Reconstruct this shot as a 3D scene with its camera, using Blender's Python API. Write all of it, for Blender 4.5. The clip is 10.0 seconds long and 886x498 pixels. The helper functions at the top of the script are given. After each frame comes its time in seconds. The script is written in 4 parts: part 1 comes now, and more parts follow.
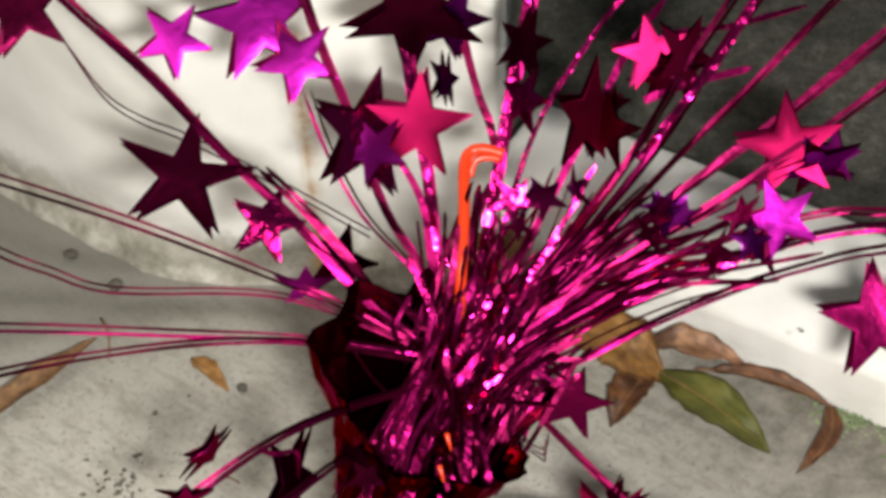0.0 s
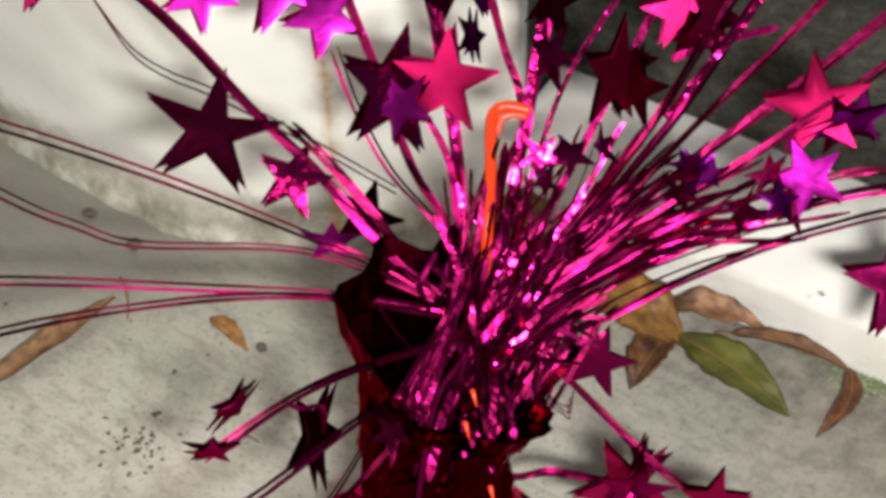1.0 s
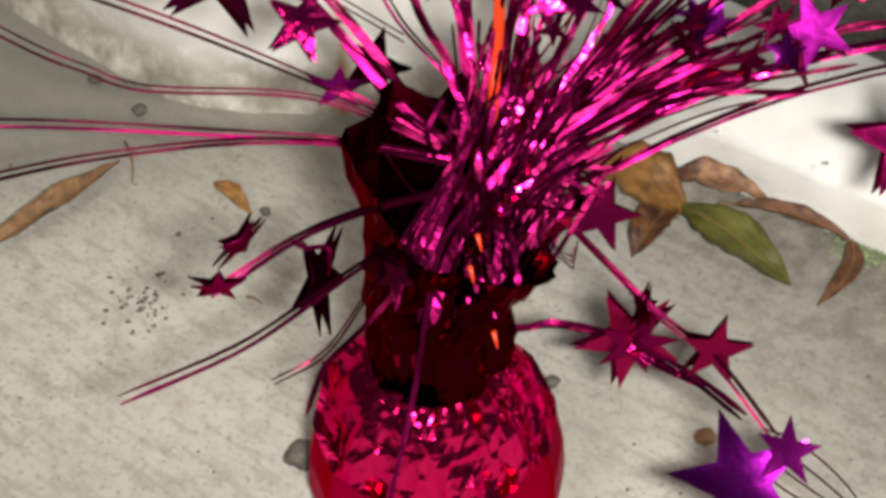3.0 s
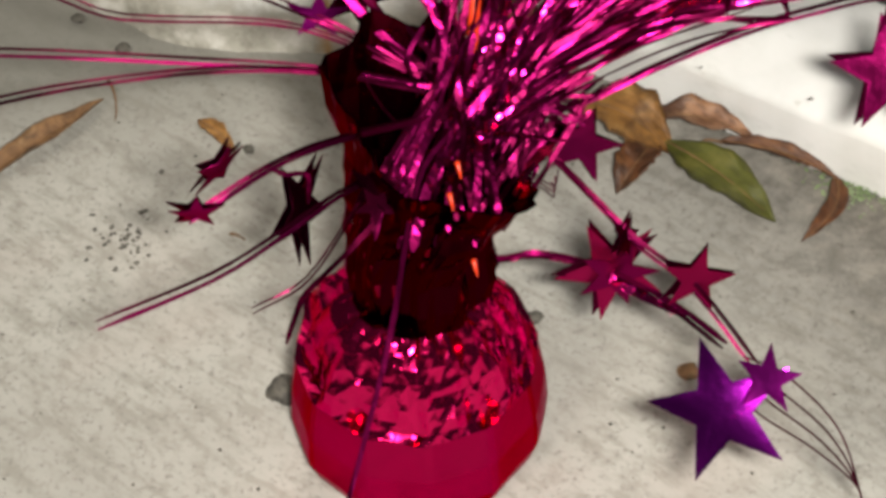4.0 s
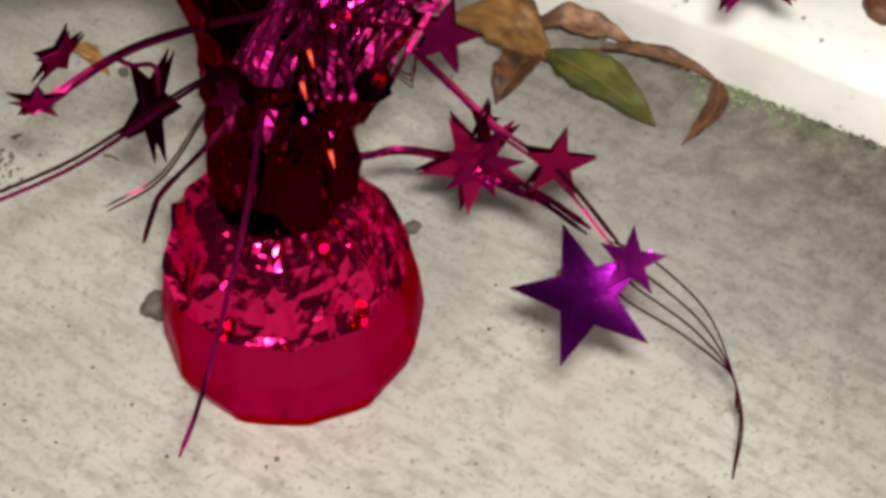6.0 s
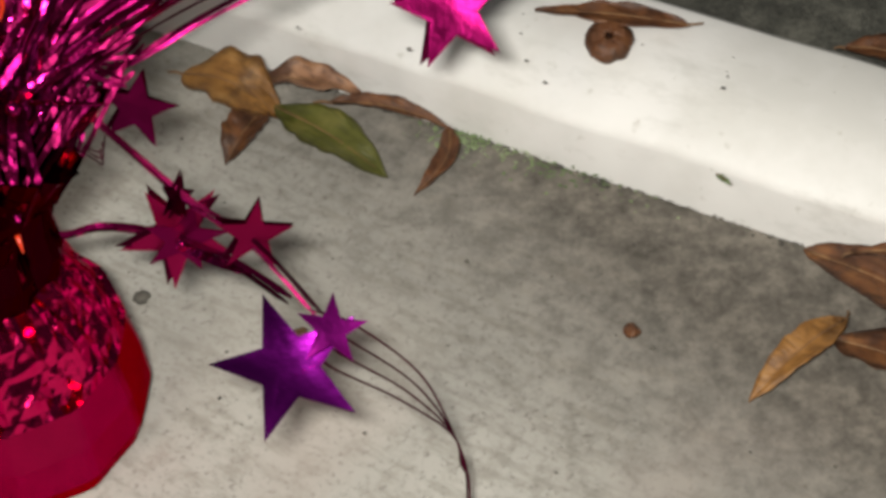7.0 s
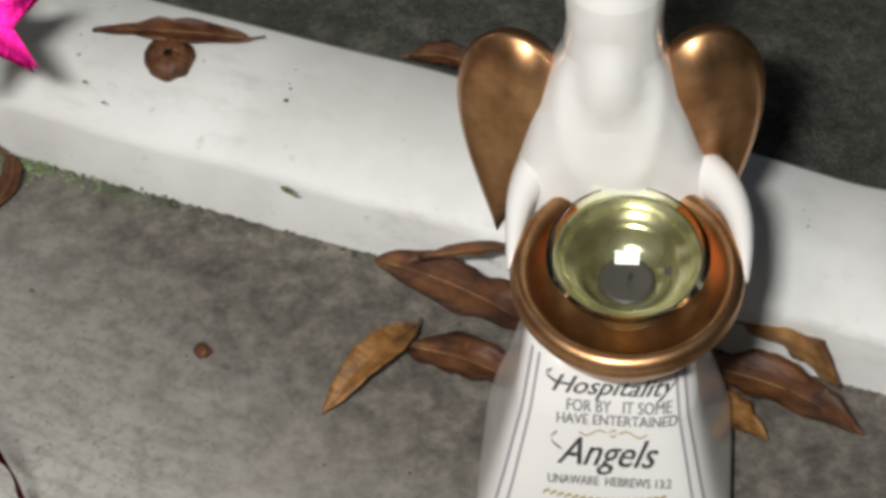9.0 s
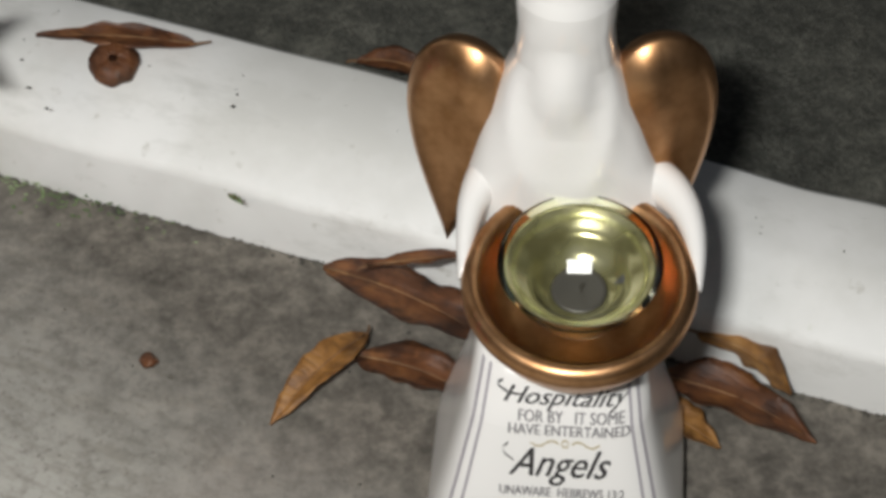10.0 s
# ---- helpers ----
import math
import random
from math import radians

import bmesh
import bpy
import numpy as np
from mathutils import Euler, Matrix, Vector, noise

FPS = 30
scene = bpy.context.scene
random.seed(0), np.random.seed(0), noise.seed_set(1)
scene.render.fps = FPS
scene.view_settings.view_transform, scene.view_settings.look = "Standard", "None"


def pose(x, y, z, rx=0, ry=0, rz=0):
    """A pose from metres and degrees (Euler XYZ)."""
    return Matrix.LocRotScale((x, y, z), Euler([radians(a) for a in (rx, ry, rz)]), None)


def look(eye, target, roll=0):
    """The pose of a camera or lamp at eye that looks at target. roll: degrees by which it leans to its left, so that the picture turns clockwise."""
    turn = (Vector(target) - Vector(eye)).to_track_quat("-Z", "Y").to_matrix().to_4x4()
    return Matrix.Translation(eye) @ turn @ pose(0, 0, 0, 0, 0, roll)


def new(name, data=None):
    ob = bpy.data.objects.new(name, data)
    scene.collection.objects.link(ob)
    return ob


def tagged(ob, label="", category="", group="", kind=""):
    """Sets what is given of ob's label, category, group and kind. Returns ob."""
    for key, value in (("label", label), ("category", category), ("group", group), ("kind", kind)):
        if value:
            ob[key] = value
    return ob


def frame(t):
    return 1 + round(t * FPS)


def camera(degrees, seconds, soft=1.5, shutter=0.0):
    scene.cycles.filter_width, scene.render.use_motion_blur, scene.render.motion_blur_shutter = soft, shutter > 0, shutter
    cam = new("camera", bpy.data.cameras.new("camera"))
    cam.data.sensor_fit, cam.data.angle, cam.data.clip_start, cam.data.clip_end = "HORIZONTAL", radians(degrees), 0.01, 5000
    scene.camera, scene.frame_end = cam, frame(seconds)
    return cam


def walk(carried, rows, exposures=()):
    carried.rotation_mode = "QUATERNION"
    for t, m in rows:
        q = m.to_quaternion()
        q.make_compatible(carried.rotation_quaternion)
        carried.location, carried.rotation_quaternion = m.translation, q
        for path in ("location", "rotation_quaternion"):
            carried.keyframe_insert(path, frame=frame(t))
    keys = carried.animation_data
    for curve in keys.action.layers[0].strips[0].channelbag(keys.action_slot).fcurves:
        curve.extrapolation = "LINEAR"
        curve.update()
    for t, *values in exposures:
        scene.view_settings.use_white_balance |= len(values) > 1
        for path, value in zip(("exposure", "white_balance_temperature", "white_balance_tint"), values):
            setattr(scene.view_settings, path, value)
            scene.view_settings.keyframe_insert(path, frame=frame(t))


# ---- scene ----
cam = camera(24.0, 10.0, soft=3.8)
PATH = [
    (0, (0.077, -0.414, 0.674), (-0.044, 0.938, -0.796), -3.0),
    (0.5, (0.072, -0.414, 0.671), (-0.048, 0.929, -0.806), -2.8),
    (1, (0.068, -0.419, 0.669), (-0.051, 0.917, -0.815), -2.5),
    (1.5, (0.063, -0.427, 0.665), (-0.058, 0.918, -0.81), -2.3),
    (2, (0.067, -0.431, 0.66), (-0.047, 0.895, -0.832), -2.0),
    (2.5, (0.069, -0.436, 0.655), (-0.039, 0.874, -0.852), -1.7),
    (3, (0.066, -0.443, 0.651), (-0.048, 0.849, -0.872), -1.6),
    (4.5, (0.08, -0.453, 0.635), (-0.03, 0.803, -0.918), -1.7),
    (5, (0.089, -0.454, 0.629), (-0.021, 0.786, -0.936), -2.1),
    (5.2, (0.092, -0.459, 0.625), (-0.015, 0.792, -0.932), -2.1),
    (6.3, (0.123, -0.472, 0.606), (0.065, 0.806, -0.932), -2.7),
    (6.5, (0.139, -0.47, 0.611), (0.099, 0.804, -0.93), -3.1),
    (7, (0.166, -0.451, 0.609), (0.196, 0.834, -0.924), -2.1),
    (7.5, (0.173, -0.45, 0.6), (0.234, 0.85, -0.918), -1.9),
    (8, (0.187, -0.456, 0.593), (0.351, 0.843, -0.919), 0.5),
    (8.5, (0.207, -0.457, 0.593), (0.47, 0.832, -0.914), 2.9),
    (9, (0.212, -0.458, 0.589), (0.537, 0.832, -0.904), 4.4),
    (9.5, (0.213, -0.454, 0.587), (0.572, 0.834, -0.9), 5.4),
    (10, (0.212, -0.45, 0.585), (0.589, 0.829, -0.906), 6.0),
]
walk(cam, [(t, look(eye, to, roll)) for t, eye, to, roll in PATH], exposures=[(0, 0.20, 6500, 10), (2, 0.25, 6500, 10), (5, 0.15, 6500, 10), (6.5, 0.0, 6500, 10), (7.5, -0.40, 6400, 10), (8.5, -0.44, 6200, 10), (10, -0.50, 6100, 10)])

# ---------- light ----------
world = bpy.data.worlds.new("night")
scene.world = world
world.use_nodes = True
world.node_tree.nodes["Background"].inputs[0].default_value = (0.75, 0.80, 0.90, 1)
world.node_tree.nodes["Background"].inputs[1].default_value = 0.05


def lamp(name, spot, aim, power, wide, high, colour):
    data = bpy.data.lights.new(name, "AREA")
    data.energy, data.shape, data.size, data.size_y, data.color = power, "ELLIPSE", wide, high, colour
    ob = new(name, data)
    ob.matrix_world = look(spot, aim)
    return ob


# the small white lamp beside the lens, and an added, unseen fill lamp high behind it
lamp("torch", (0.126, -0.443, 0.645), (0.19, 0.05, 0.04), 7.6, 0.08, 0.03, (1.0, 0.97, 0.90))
lamp("fill_lamp", (-0.9, -1.2, 1.9), (0.1, 0.0, 0.0), 11.0, 0.5, 0.5, (1.0, 0.90, 0.76))


# ---------- materials ----------
def shader(name, base, rough=0.6, metal=0.0, **more):
    m = bpy.data.materials.new(name)
    m.use_nodes = True
    b = m.node_tree.nodes["Principled BSDF"]
    b.inputs["Base Color"].default_value = (*base, 1)
    b.inputs["Roughness"].default_value = rough
    b.inputs["Metallic"].default_value = metal
    for key, value in more.items():
        b.inputs[key.replace("_", " ")].default_value = value
    return m


def noise_node(m, scale, detail=5.0, rough=0.6, coords="Object", stretch=None):
    t = m.node_tree
    tc = t.nodes.new("ShaderNodeTexCoord")
    n = t.nodes.new("ShaderNodeTexNoise")
    n.inputs["Scale"].default_value, n.inputs["Detail"].default_value, n.inputs["Roughness"].default_value = scale, detail, rough
    if stretch:
        mp = t.nodes.new("ShaderNodeMapping")
        mp.vector_type = "TEXTURE"
        mp.inputs["Scale"].default_value = stretch[:3]
        mp.inputs["Rotation"].default_value = (0, 0, stretch[3] if len(stretch) > 3 else 0)
        t.links.new(tc.outputs[coords], mp.inputs[0])
        t.links.new(mp.outputs[0], n.inputs["Vector"])
    else:
        t.links.new(tc.outputs[coords], n.inputs["Vector"])
    return n


def ramp(m, source, stops):
    r = m.node_tree.nodes.new("ShaderNodeValToRGB")
    e = r.color_ramp.elements
    while len(e) < len(stops):
        e.new(0.5)
    for el, (at, col) in zip(e, stops):
        el.position, el.color = at, (*col, 1)
    m.node_tree.links.new(source, r.inputs[0])
    return r.outputs[0]


def mixed(m, fac, a, b, kind="MIX"):
    n = m.node_tree.nodes.new("ShaderNodeMix")
    n.data_type, n.blend_type = "RGBA", kind
    for value, socket in ((fac, n.inputs[0]), (a, n.inputs[6]), (b, n.inputs[7])):
        if isinstance(value, (int, float)):
            socket.default_value = value
        elif isinstance(value, tuple):
            socket.default_value = (*value, 1)
        else:
            m.node_tree.links.new(value, socket)
    return n.outputs[2]


def wire(m, out, socket):
    m.node_tree.links.new(out, m.node_tree.nodes["Principled BSDF"].inputs[socket])


def bumped(m, source, strength=0.3, distance=0.001):
    n = m.node_tree.nodes.new("ShaderNodeBump")
    n.inputs["Strength"].default_value, n.inputs["Distance"].default_value = strength, distance
    m.node_tree.links.new(source, n.inputs["Height"])
    wire(m, n.outputs[0], "Normal")


def concrete():
    m = shader("worn_concrete", (0.4, 0.38, 0.33), 0.85)
    big = noise_node(m, 7, 4, 0.6)
    mid = noise_node(m, 85, 7, 0.75)
    streak = noise_node(m, 90, 6, 0.7, stretch=(2.2, 0.6, 1, -0.6))
    fine = noise_node(m, 420, 3, 0.7)
    c = ramp(m, big.outputs[0], [(0.3, (0.35, 0.332, 0.295)), (0.5, (0.43, 0.415, 0.372)), (0.72, (0.50, 0.485, 0.437))])
    c = mixed(m, ramp(m, mid.outputs[0], [(0.38, (0.6, 0.6, 0.6)), (0.50, (0, 0, 0))]), c, (0.30, 0.28, 0.24))
    c = mixed(m, ramp(m, streak.outputs[0], [(0.39, (0.6, 0.6, 0.6)), (0.52, (0, 0, 0))]), c, (0.275, 0.26, 0.22))
    c = mixed(m, ramp(m, fine.outputs[0], [(0.30, (0.9, 0.9, 0.9)), (0.45, (0, 0, 0))]), c, (0.22, 0.205, 0.18))
    pink = noise_node(m, 11, 2, 0.5)
    c = mixed(m, ramp(m, pink.outputs[0], [(0.55, (0, 0, 0)), (0.75, (0.3, 0.3, 0.3))]), c, (0.52, 0.43, 0.38))
    # darker grey band that runs along the kerb and widens with distance
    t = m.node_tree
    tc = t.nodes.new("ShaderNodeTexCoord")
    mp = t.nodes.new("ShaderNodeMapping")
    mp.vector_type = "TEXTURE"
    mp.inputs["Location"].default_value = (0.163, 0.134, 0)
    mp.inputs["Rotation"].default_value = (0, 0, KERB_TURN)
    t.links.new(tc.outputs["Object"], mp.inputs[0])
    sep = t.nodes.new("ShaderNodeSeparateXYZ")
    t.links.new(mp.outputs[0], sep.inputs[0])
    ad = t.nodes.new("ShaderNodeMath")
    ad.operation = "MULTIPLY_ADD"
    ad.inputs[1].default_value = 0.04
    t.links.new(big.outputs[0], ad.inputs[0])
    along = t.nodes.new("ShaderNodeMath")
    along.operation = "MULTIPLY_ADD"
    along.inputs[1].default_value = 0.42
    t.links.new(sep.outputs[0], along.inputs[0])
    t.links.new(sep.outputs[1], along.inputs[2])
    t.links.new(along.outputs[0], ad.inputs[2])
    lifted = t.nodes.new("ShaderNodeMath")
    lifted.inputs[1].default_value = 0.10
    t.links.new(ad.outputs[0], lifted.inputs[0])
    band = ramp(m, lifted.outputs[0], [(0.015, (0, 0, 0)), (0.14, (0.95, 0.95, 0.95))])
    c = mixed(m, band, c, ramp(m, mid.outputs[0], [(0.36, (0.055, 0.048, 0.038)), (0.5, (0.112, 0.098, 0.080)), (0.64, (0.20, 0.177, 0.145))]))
    # grey algae stain that spreads from the foot of the pillar, with a ragged edge
    where = t.nodes.new("ShaderNodeSeparateXYZ")
    t.links.new(tc.outputs["Object"], where.inputs[0])
    slant = t.nodes.new("ShaderNodeMath")
    slant.operation = "MULTIPLY_ADD"
    slant.inputs[1].default_value = -0.25
    t.links.new(where.outputs[0], slant.inputs[0])
    t.links.new(where.outputs[1], slant.inputs[2])
    ragged = t.nodes.new("ShaderNodeMath")
    ragged.operation = "MULTIPLY_ADD"
    ragged.inputs[1].default_value = 0.06
    t.links.new(mid.outputs[0], ragged.inputs[0])
    t.links.new(slant.outputs[0], ragged.inputs[2])
    stain = ramp(m, ragged.outputs[0], [(0.165, (0, 0, 0)), (0.24, (0.75, 0.75, 0.75))])
    c = mixed(m, stain, c, (0.17, 0.165, 0.14))
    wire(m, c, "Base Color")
    h = mixed(m, 0.5, mid.outputs[0], fine.outputs[0])
    bumped(m, h, 0.35, 0.0008)
    return m


def white_paint():
    m = shader("white_kerb_paint", (0.8, 0.79, 0.76), 0.55)
    big = noise_node(m, 14, 5, 0.6)
    spots = noise_node(m, 120, 3, 0.6)
    fine = noise_node(m, 500, 3, 0.6)
    c = ramp(m, big.outputs[0], [(0.32, (0.70, 0.69, 0.65)), (0.5, (0.80, 0.79, 0.76)), (0.7, (0.84, 0.83, 0.80))])
    c = mixed(m, ramp(m, spots.outputs[0], [(0.25, (0.6, 0.6, 0.6)), (0.33, (0, 0, 0))]), c, (0.5, 0.48, 0.42))
    smear = noise_node(m, 34, 6, 0.7, stretch=(1.8, 0.7, 1, -0.5))
    c = mixed(m, ramp(m, smear.outputs[0], [(0.34, (0.55, 0.55, 0.55)), (0.46, (0, 0, 0))]), c, (0.58, 0.57, 0.53))
    algae = noise_node(m, 26, 5, 0.7)
    c = mixed(m, ramp(m, algae.outputs[0], [(0.66, (0, 0, 0)), (0.74, (0.6, 0.6, 0.6))]), c, (0.56, 0.57, 0.42))
    wire(m, c, "Base Color")
    bumped(m, mixed(m, 0.4, big.outputs[0], fine.outputs[0]), 0.25, 0.0008)
    return m


def stained_plaster():
    m = shader("stained_white_plaster", (0.75, 0.74, 0.7), 0.8)
    big = noise_node(m, 16, 6, 0.65)
    mid = noise_node(m, 70, 6, 0.7)
    fine = noise_node(m, 380, 3, 0.7)
    c = ramp(m, big.outputs[0], [(0.3, (0.81, 0.80, 0.76)), (0.5, (0.88, 0.875, 0.84)), (0.7, (0.90, 0.895, 0.87))])
    t = m.node_tree
    tc = t.nodes.new("ShaderNodeTexCoord")
    sep = t.nodes.new("ShaderNodeSeparateXYZ")
    t.links.new(tc.outputs["Object"], sep.inputs[0])
    # mould and flaked paint towards the foot, with a ragged upper edge
    ad = t.nodes.new("ShaderNodeMath")
    ad.operation = "MULTIPLY_ADD"
    ad.inputs[1].default_value = -0.036
    t.links.new(mid.outputs[0], ad.inputs[0])
    t.links.new(sep.outputs[2], ad.inputs[2])
    foot = ramp(m, ad.outputs[0], [(0.0, (1, 1, 1)), (0.012, (0, 0, 0))])
    c = mixed(m, foot, c, ramp(m, mid.outputs[0], [(0.3, (0.22, 0.21, 0.17)), (0.5, (0.42, 0.40, 0.34)), (0.65, (0.62, 0.60, 0.54))]))
    # rust run
    rx = t.nodes.new("ShaderNodeMath")
    rx.operation = "ADD"
    rx.inputs[1].default_value = 0.031
    t.links.new(sep.outputs[0], rx.inputs[0])
    ab = t.nodes.new("ShaderNodeMath")
    ab.operation = "ABSOLUTE"
    t.links.new(rx.outputs[0], ab.inputs[0])
    wob = t.nodes.new("ShaderNodeMath")
    wob.operation = "MULTIPLY_ADD"
    wob.inputs[1].default_value = 0.012
    t.links.new(mid.outputs[0], wob.inputs[0])
    t.links.new(ab.outputs[0], wob.inputs[2])
    run = ramp(m, wob.outputs[0], [(0.004, (1, 1, 1)), (0.0095, (0, 0, 0))])
    patch = noise_node(m, 42, 4, 0.6)
    run = mixed(m, 1.0, run, ramp(m, patch.outputs[0], [(0.40, (0.15, 0.15, 0.15)), (0.50, (1, 1, 1))]), "MULTIPLY")
    c = mixed(m, run, c, (0.42, 0.22, 0.04))
    wire(m, c, "Base Color")
    bumped(m, mixed(m, 0.35, mid.outputs[0], fine.outputs[0]), 0.3, 0.0012)
    return m


def soil():
    m = shader("dark_damp_soil", (0.06, 0.055, 0.045), 0.95)
    a, b = noise_node(m, 110, 7, 0.8), noise_node(m, 500, 4, 0.7)
    c = ramp(m, a.outputs[0], [(0.3, (0.022, 0.022, 0.018)), (0.5, (0.066, 0.066, 0.054)), (0.7, (0.15, 0.145, 0.12))])
    c = mixed(m, ramp(m, b.outputs[0], [(0.5, (0, 0, 0)), (0.7, (0.5, 0.5, 0.5))]), c, (0.16, 0.15, 0.12))
    wire(m, c, "Base Color")
    bumped(m, b.outputs[0], 0.8, 0.002)
    return m


def foil(name, base, rough=0.16, crumple=0.25, scale=160):
    m = shader(name, base, rough, 1.0, Specular_Tint=(0.6, 0.12, 0.25, 1))
    n = noise_node(m, scale, 3, 0.55)
    bumped(m, n.outputs[0], crumple, 0.002)
    info = m.node_tree.nodes.new("ShaderNodeObjectInfo")
    dark = tuple(v * 0.65 for v in base)
    wire(m, mixed(m, info.outputs["Random"], base, dark), "Base Color")
    return m


def crinkled(name, base):
    """Foil pressed into many small creases."""
    m = foil(name, base, 0.16, 0.1, 60)
    t = m.node_tree
    tc = t.nodes.new("ShaderNodeTexCoord")
    warp = noise_node(m, 60, 2, 0.5)
    v = t.nodes.new("ShaderNodeTexVoronoi")
    v.inputs["Scale"].default_value = 66
    t.links.new(mixed(m, 0.02, tc.outputs["Object"], warp.outputs["Color"]), v.inputs["Vector"])
    bumped(m, v.outputs["Distance"], 0.6, 0.0045)
    return m


def leaf_skin(name, dark, mid, light, rough=0.55):
    m = shader(name, mid, rough)
    a, b = noise_node(m, 70, 5, 0.6), noise_node(m, 260, 4, 0.6, stretch=(2.5, 0.5, 1, -0.6))
    c = ramp(m, a.outputs[0], [(0.32, dark), (0.5, mid), (0.68, light)])
    c = mixed(m, ramp(m, b.outputs[0], [(0.35, (0.6, 0.6, 0.6)), (0.5, (0, 0, 0))]), c, dark)
    blotch = noise_node(m, 36, 4, 0.65)
    c = mixed(m, ramp(m, blotch.outputs[0], [(0.52, (0, 0, 0)), (0.62, (0.8, 0.8, 0.8))]), c, tuple(q * 0.7 for q in dark))
    wire(m, c, "Base Color")
    bumped(m, b.outputs[0], 0.6, 0.0012)
    return m


def copper():
    m = shader("satin_copper_lustre", (0.62, 0.33, 0.15), 0.38, 1.0)
    n = noise_node(m, 90, 4, 0.6)
    wire(m, ramp(m, n.outputs[0], [(0.35, (0.40, 0.21, 0.09)), (0.6, (0.58, 0.33, 0.165))]), "Base Color")
    bumped(m, n.outputs[0], 0.06, 0.001)
    return m


def candle_gel():
    m = shader("olive_candle_gel", (0.34, 0.33, 0.15), 0.2, 0.7, Coat_Weight=0.8)
    n = noise_node(m, 60, 3, 0.5)
    wire(m, ramp(m, n.outputs[0], [(0.36, (0.24, 0.22, 0.09)), (0.5, (0.38, 0.36, 0.17)), (0.66, (0.56, 0.54, 0.32))]), "Base Color")
    bumped(m, n.outputs[0], 0.12, 0.001)
    return m


KERB_TURN = math.atan2(-0.175, 0.322)
CONCRETE, KERB, PLASTER, SOIL = concrete(), white_paint(), stained_plaster(), soil()
FOIL = foil("magenta_foil", (0.74, 0.015, 0.24), 0.17, 0.35, 200)
FOIL_WRAP = foil("crimson_foil_wrap", (0.64, 0.009, 0.10), 0.20, 0.12, 80)
CRINKLED = crinkled("crinkled_crimson_foil", (0.74, 0.010, 0.12))
# next two: the crimson wrap darkened, shade and dark reflections put into the colour
SHADED_WRAP = foil("shaded_crimson_foil", (0.040, 0.0005, 0.004), 0.14, 0.08, 60)
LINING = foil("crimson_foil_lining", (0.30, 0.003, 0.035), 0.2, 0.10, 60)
# magenta foil dimmed in colour for shaded, night-reflecting strips and stars; wires too
DIM_FOIL = foil("dim_magenta_foil", (0.10, 0.003, 0.028), 0.34, 0.12, 200)
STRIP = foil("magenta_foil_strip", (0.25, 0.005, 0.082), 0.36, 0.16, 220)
PINK = foil("pink_red_foil", (0.42, 0.008, 0.085), 0.42, 0.05, 60)
PURPLE = foil("purple_foil", (0.25, 0.008, 0.27), 0.22, 0.15, 90)
VIOLET = foil("bright_violet_foil", (0.52, 0.015, 0.40), 0.34, 0.16, 140)
ORANGE = shader("orange_plastic", (0.74, 0.045, 0.010), 0.3)
BROWN = leaf_skin("brown_dead_leaf", (0.042, 0.016, 0.007), (0.135, 0.05, 0.017), (0.23, 0.095, 0.03))
OCHRE = leaf_skin("ochre_dead_leaf", (0.12, 0.05, 0.012), (0.29, 0.135, 0.032), (0.38, 0.20, 0.06))
PINKISH = leaf_skin("pinkish_dead_leaf", (0.08, 0.03, 0.015), (0.32, 0.16, 0.08), (0.42, 0.24, 0.14))
GREEN = leaf_skin("olive_green_leaf", (0.050, 0.052, 0.008), (0.108, 0.108, 0.018), (0.17, 0.15, 0.035), 0.45)
BARK = leaf_skin("brown_twig_bark", (0.10, 0.05, 0.02), (0.23, 0.12, 0.05), (0.34, 0.20, 0.09), 0.7)
MOSS = leaf_skin("green_moss", (0.09, 0.14, 0.05), (0.20, 0.27, 0.12), (0.36, 0.42, 0.25), 0.9)
CERAMIC = shader("glazed_white_ceramic", (0.80, 0.78, 0.75), 0.18, Coat_Weight=0.5)
COPPER = copper()
INK = shader("black_print", (0.03, 0.028, 0.028), 0.4)
GREY_INK = shader("grey_print", (0.17, 0.16, 0.165), 0.4)
STRIPE_INK = shader("pale_grey_print", (0.36, 0.335, 0.36), 0.3)
GOLD_INK = shader("gold_print", (0.36, 0.28, 0.10), 0.4)
GLASS = shader("clear_pale_glass", (0.90, 0.93, 0.72), 0.02, IOR=1.22, Transmission_Weight=1.0)
WAX = candle_gel()
WICK = shader("dark_wick", (0.10, 0.095, 0.08), 0.45, 0.6)
# bright metal of the added highlight pieces in the candle cup
GLINT = shader("pale_glint", (0.85, 0.84, 0.78), 0.22, 1.0)
CRUMB = leaf_skin("dark_grey_grit", (0.05, 0.045, 0.04), (0.12, 0.11, 0.09), (0.2, 0.19, 0.16), 0.95)


# ---------- mesh helpers ----------
def link_mesh(name, verts, faces, mats, smooth=False, slots=None):
    me = bpy.data.meshes.new(name)
    me.from_pydata([tuple(v) for v in verts], [], faces)
    for m in mats if isinstance(mats, (list, tuple)) else [mats]:
        me.materials.append(m)
    for i, p in enumerate(me.polygons):
        p.use_smooth = smooth
        if slots:
            p.material_index = slots[i]
    me.update()
    return new(name, me)


def part(name, verts, faces, mat, parent, label="", smooth=False):
    ob = link_mesh(name, verts, faces, mat, smooth)
    ob.parent = parent
    if label:
        tagged(ob, label)
    return ob


def bezier(a, b, c, n):
    a, b, c = Vector(a), Vector(b), Vector(c)
    return [(1 - u) ** 2 * a + 2 * u * (1 - u) * b + u * u * c for u in (i / n for i in range(n + 1))]


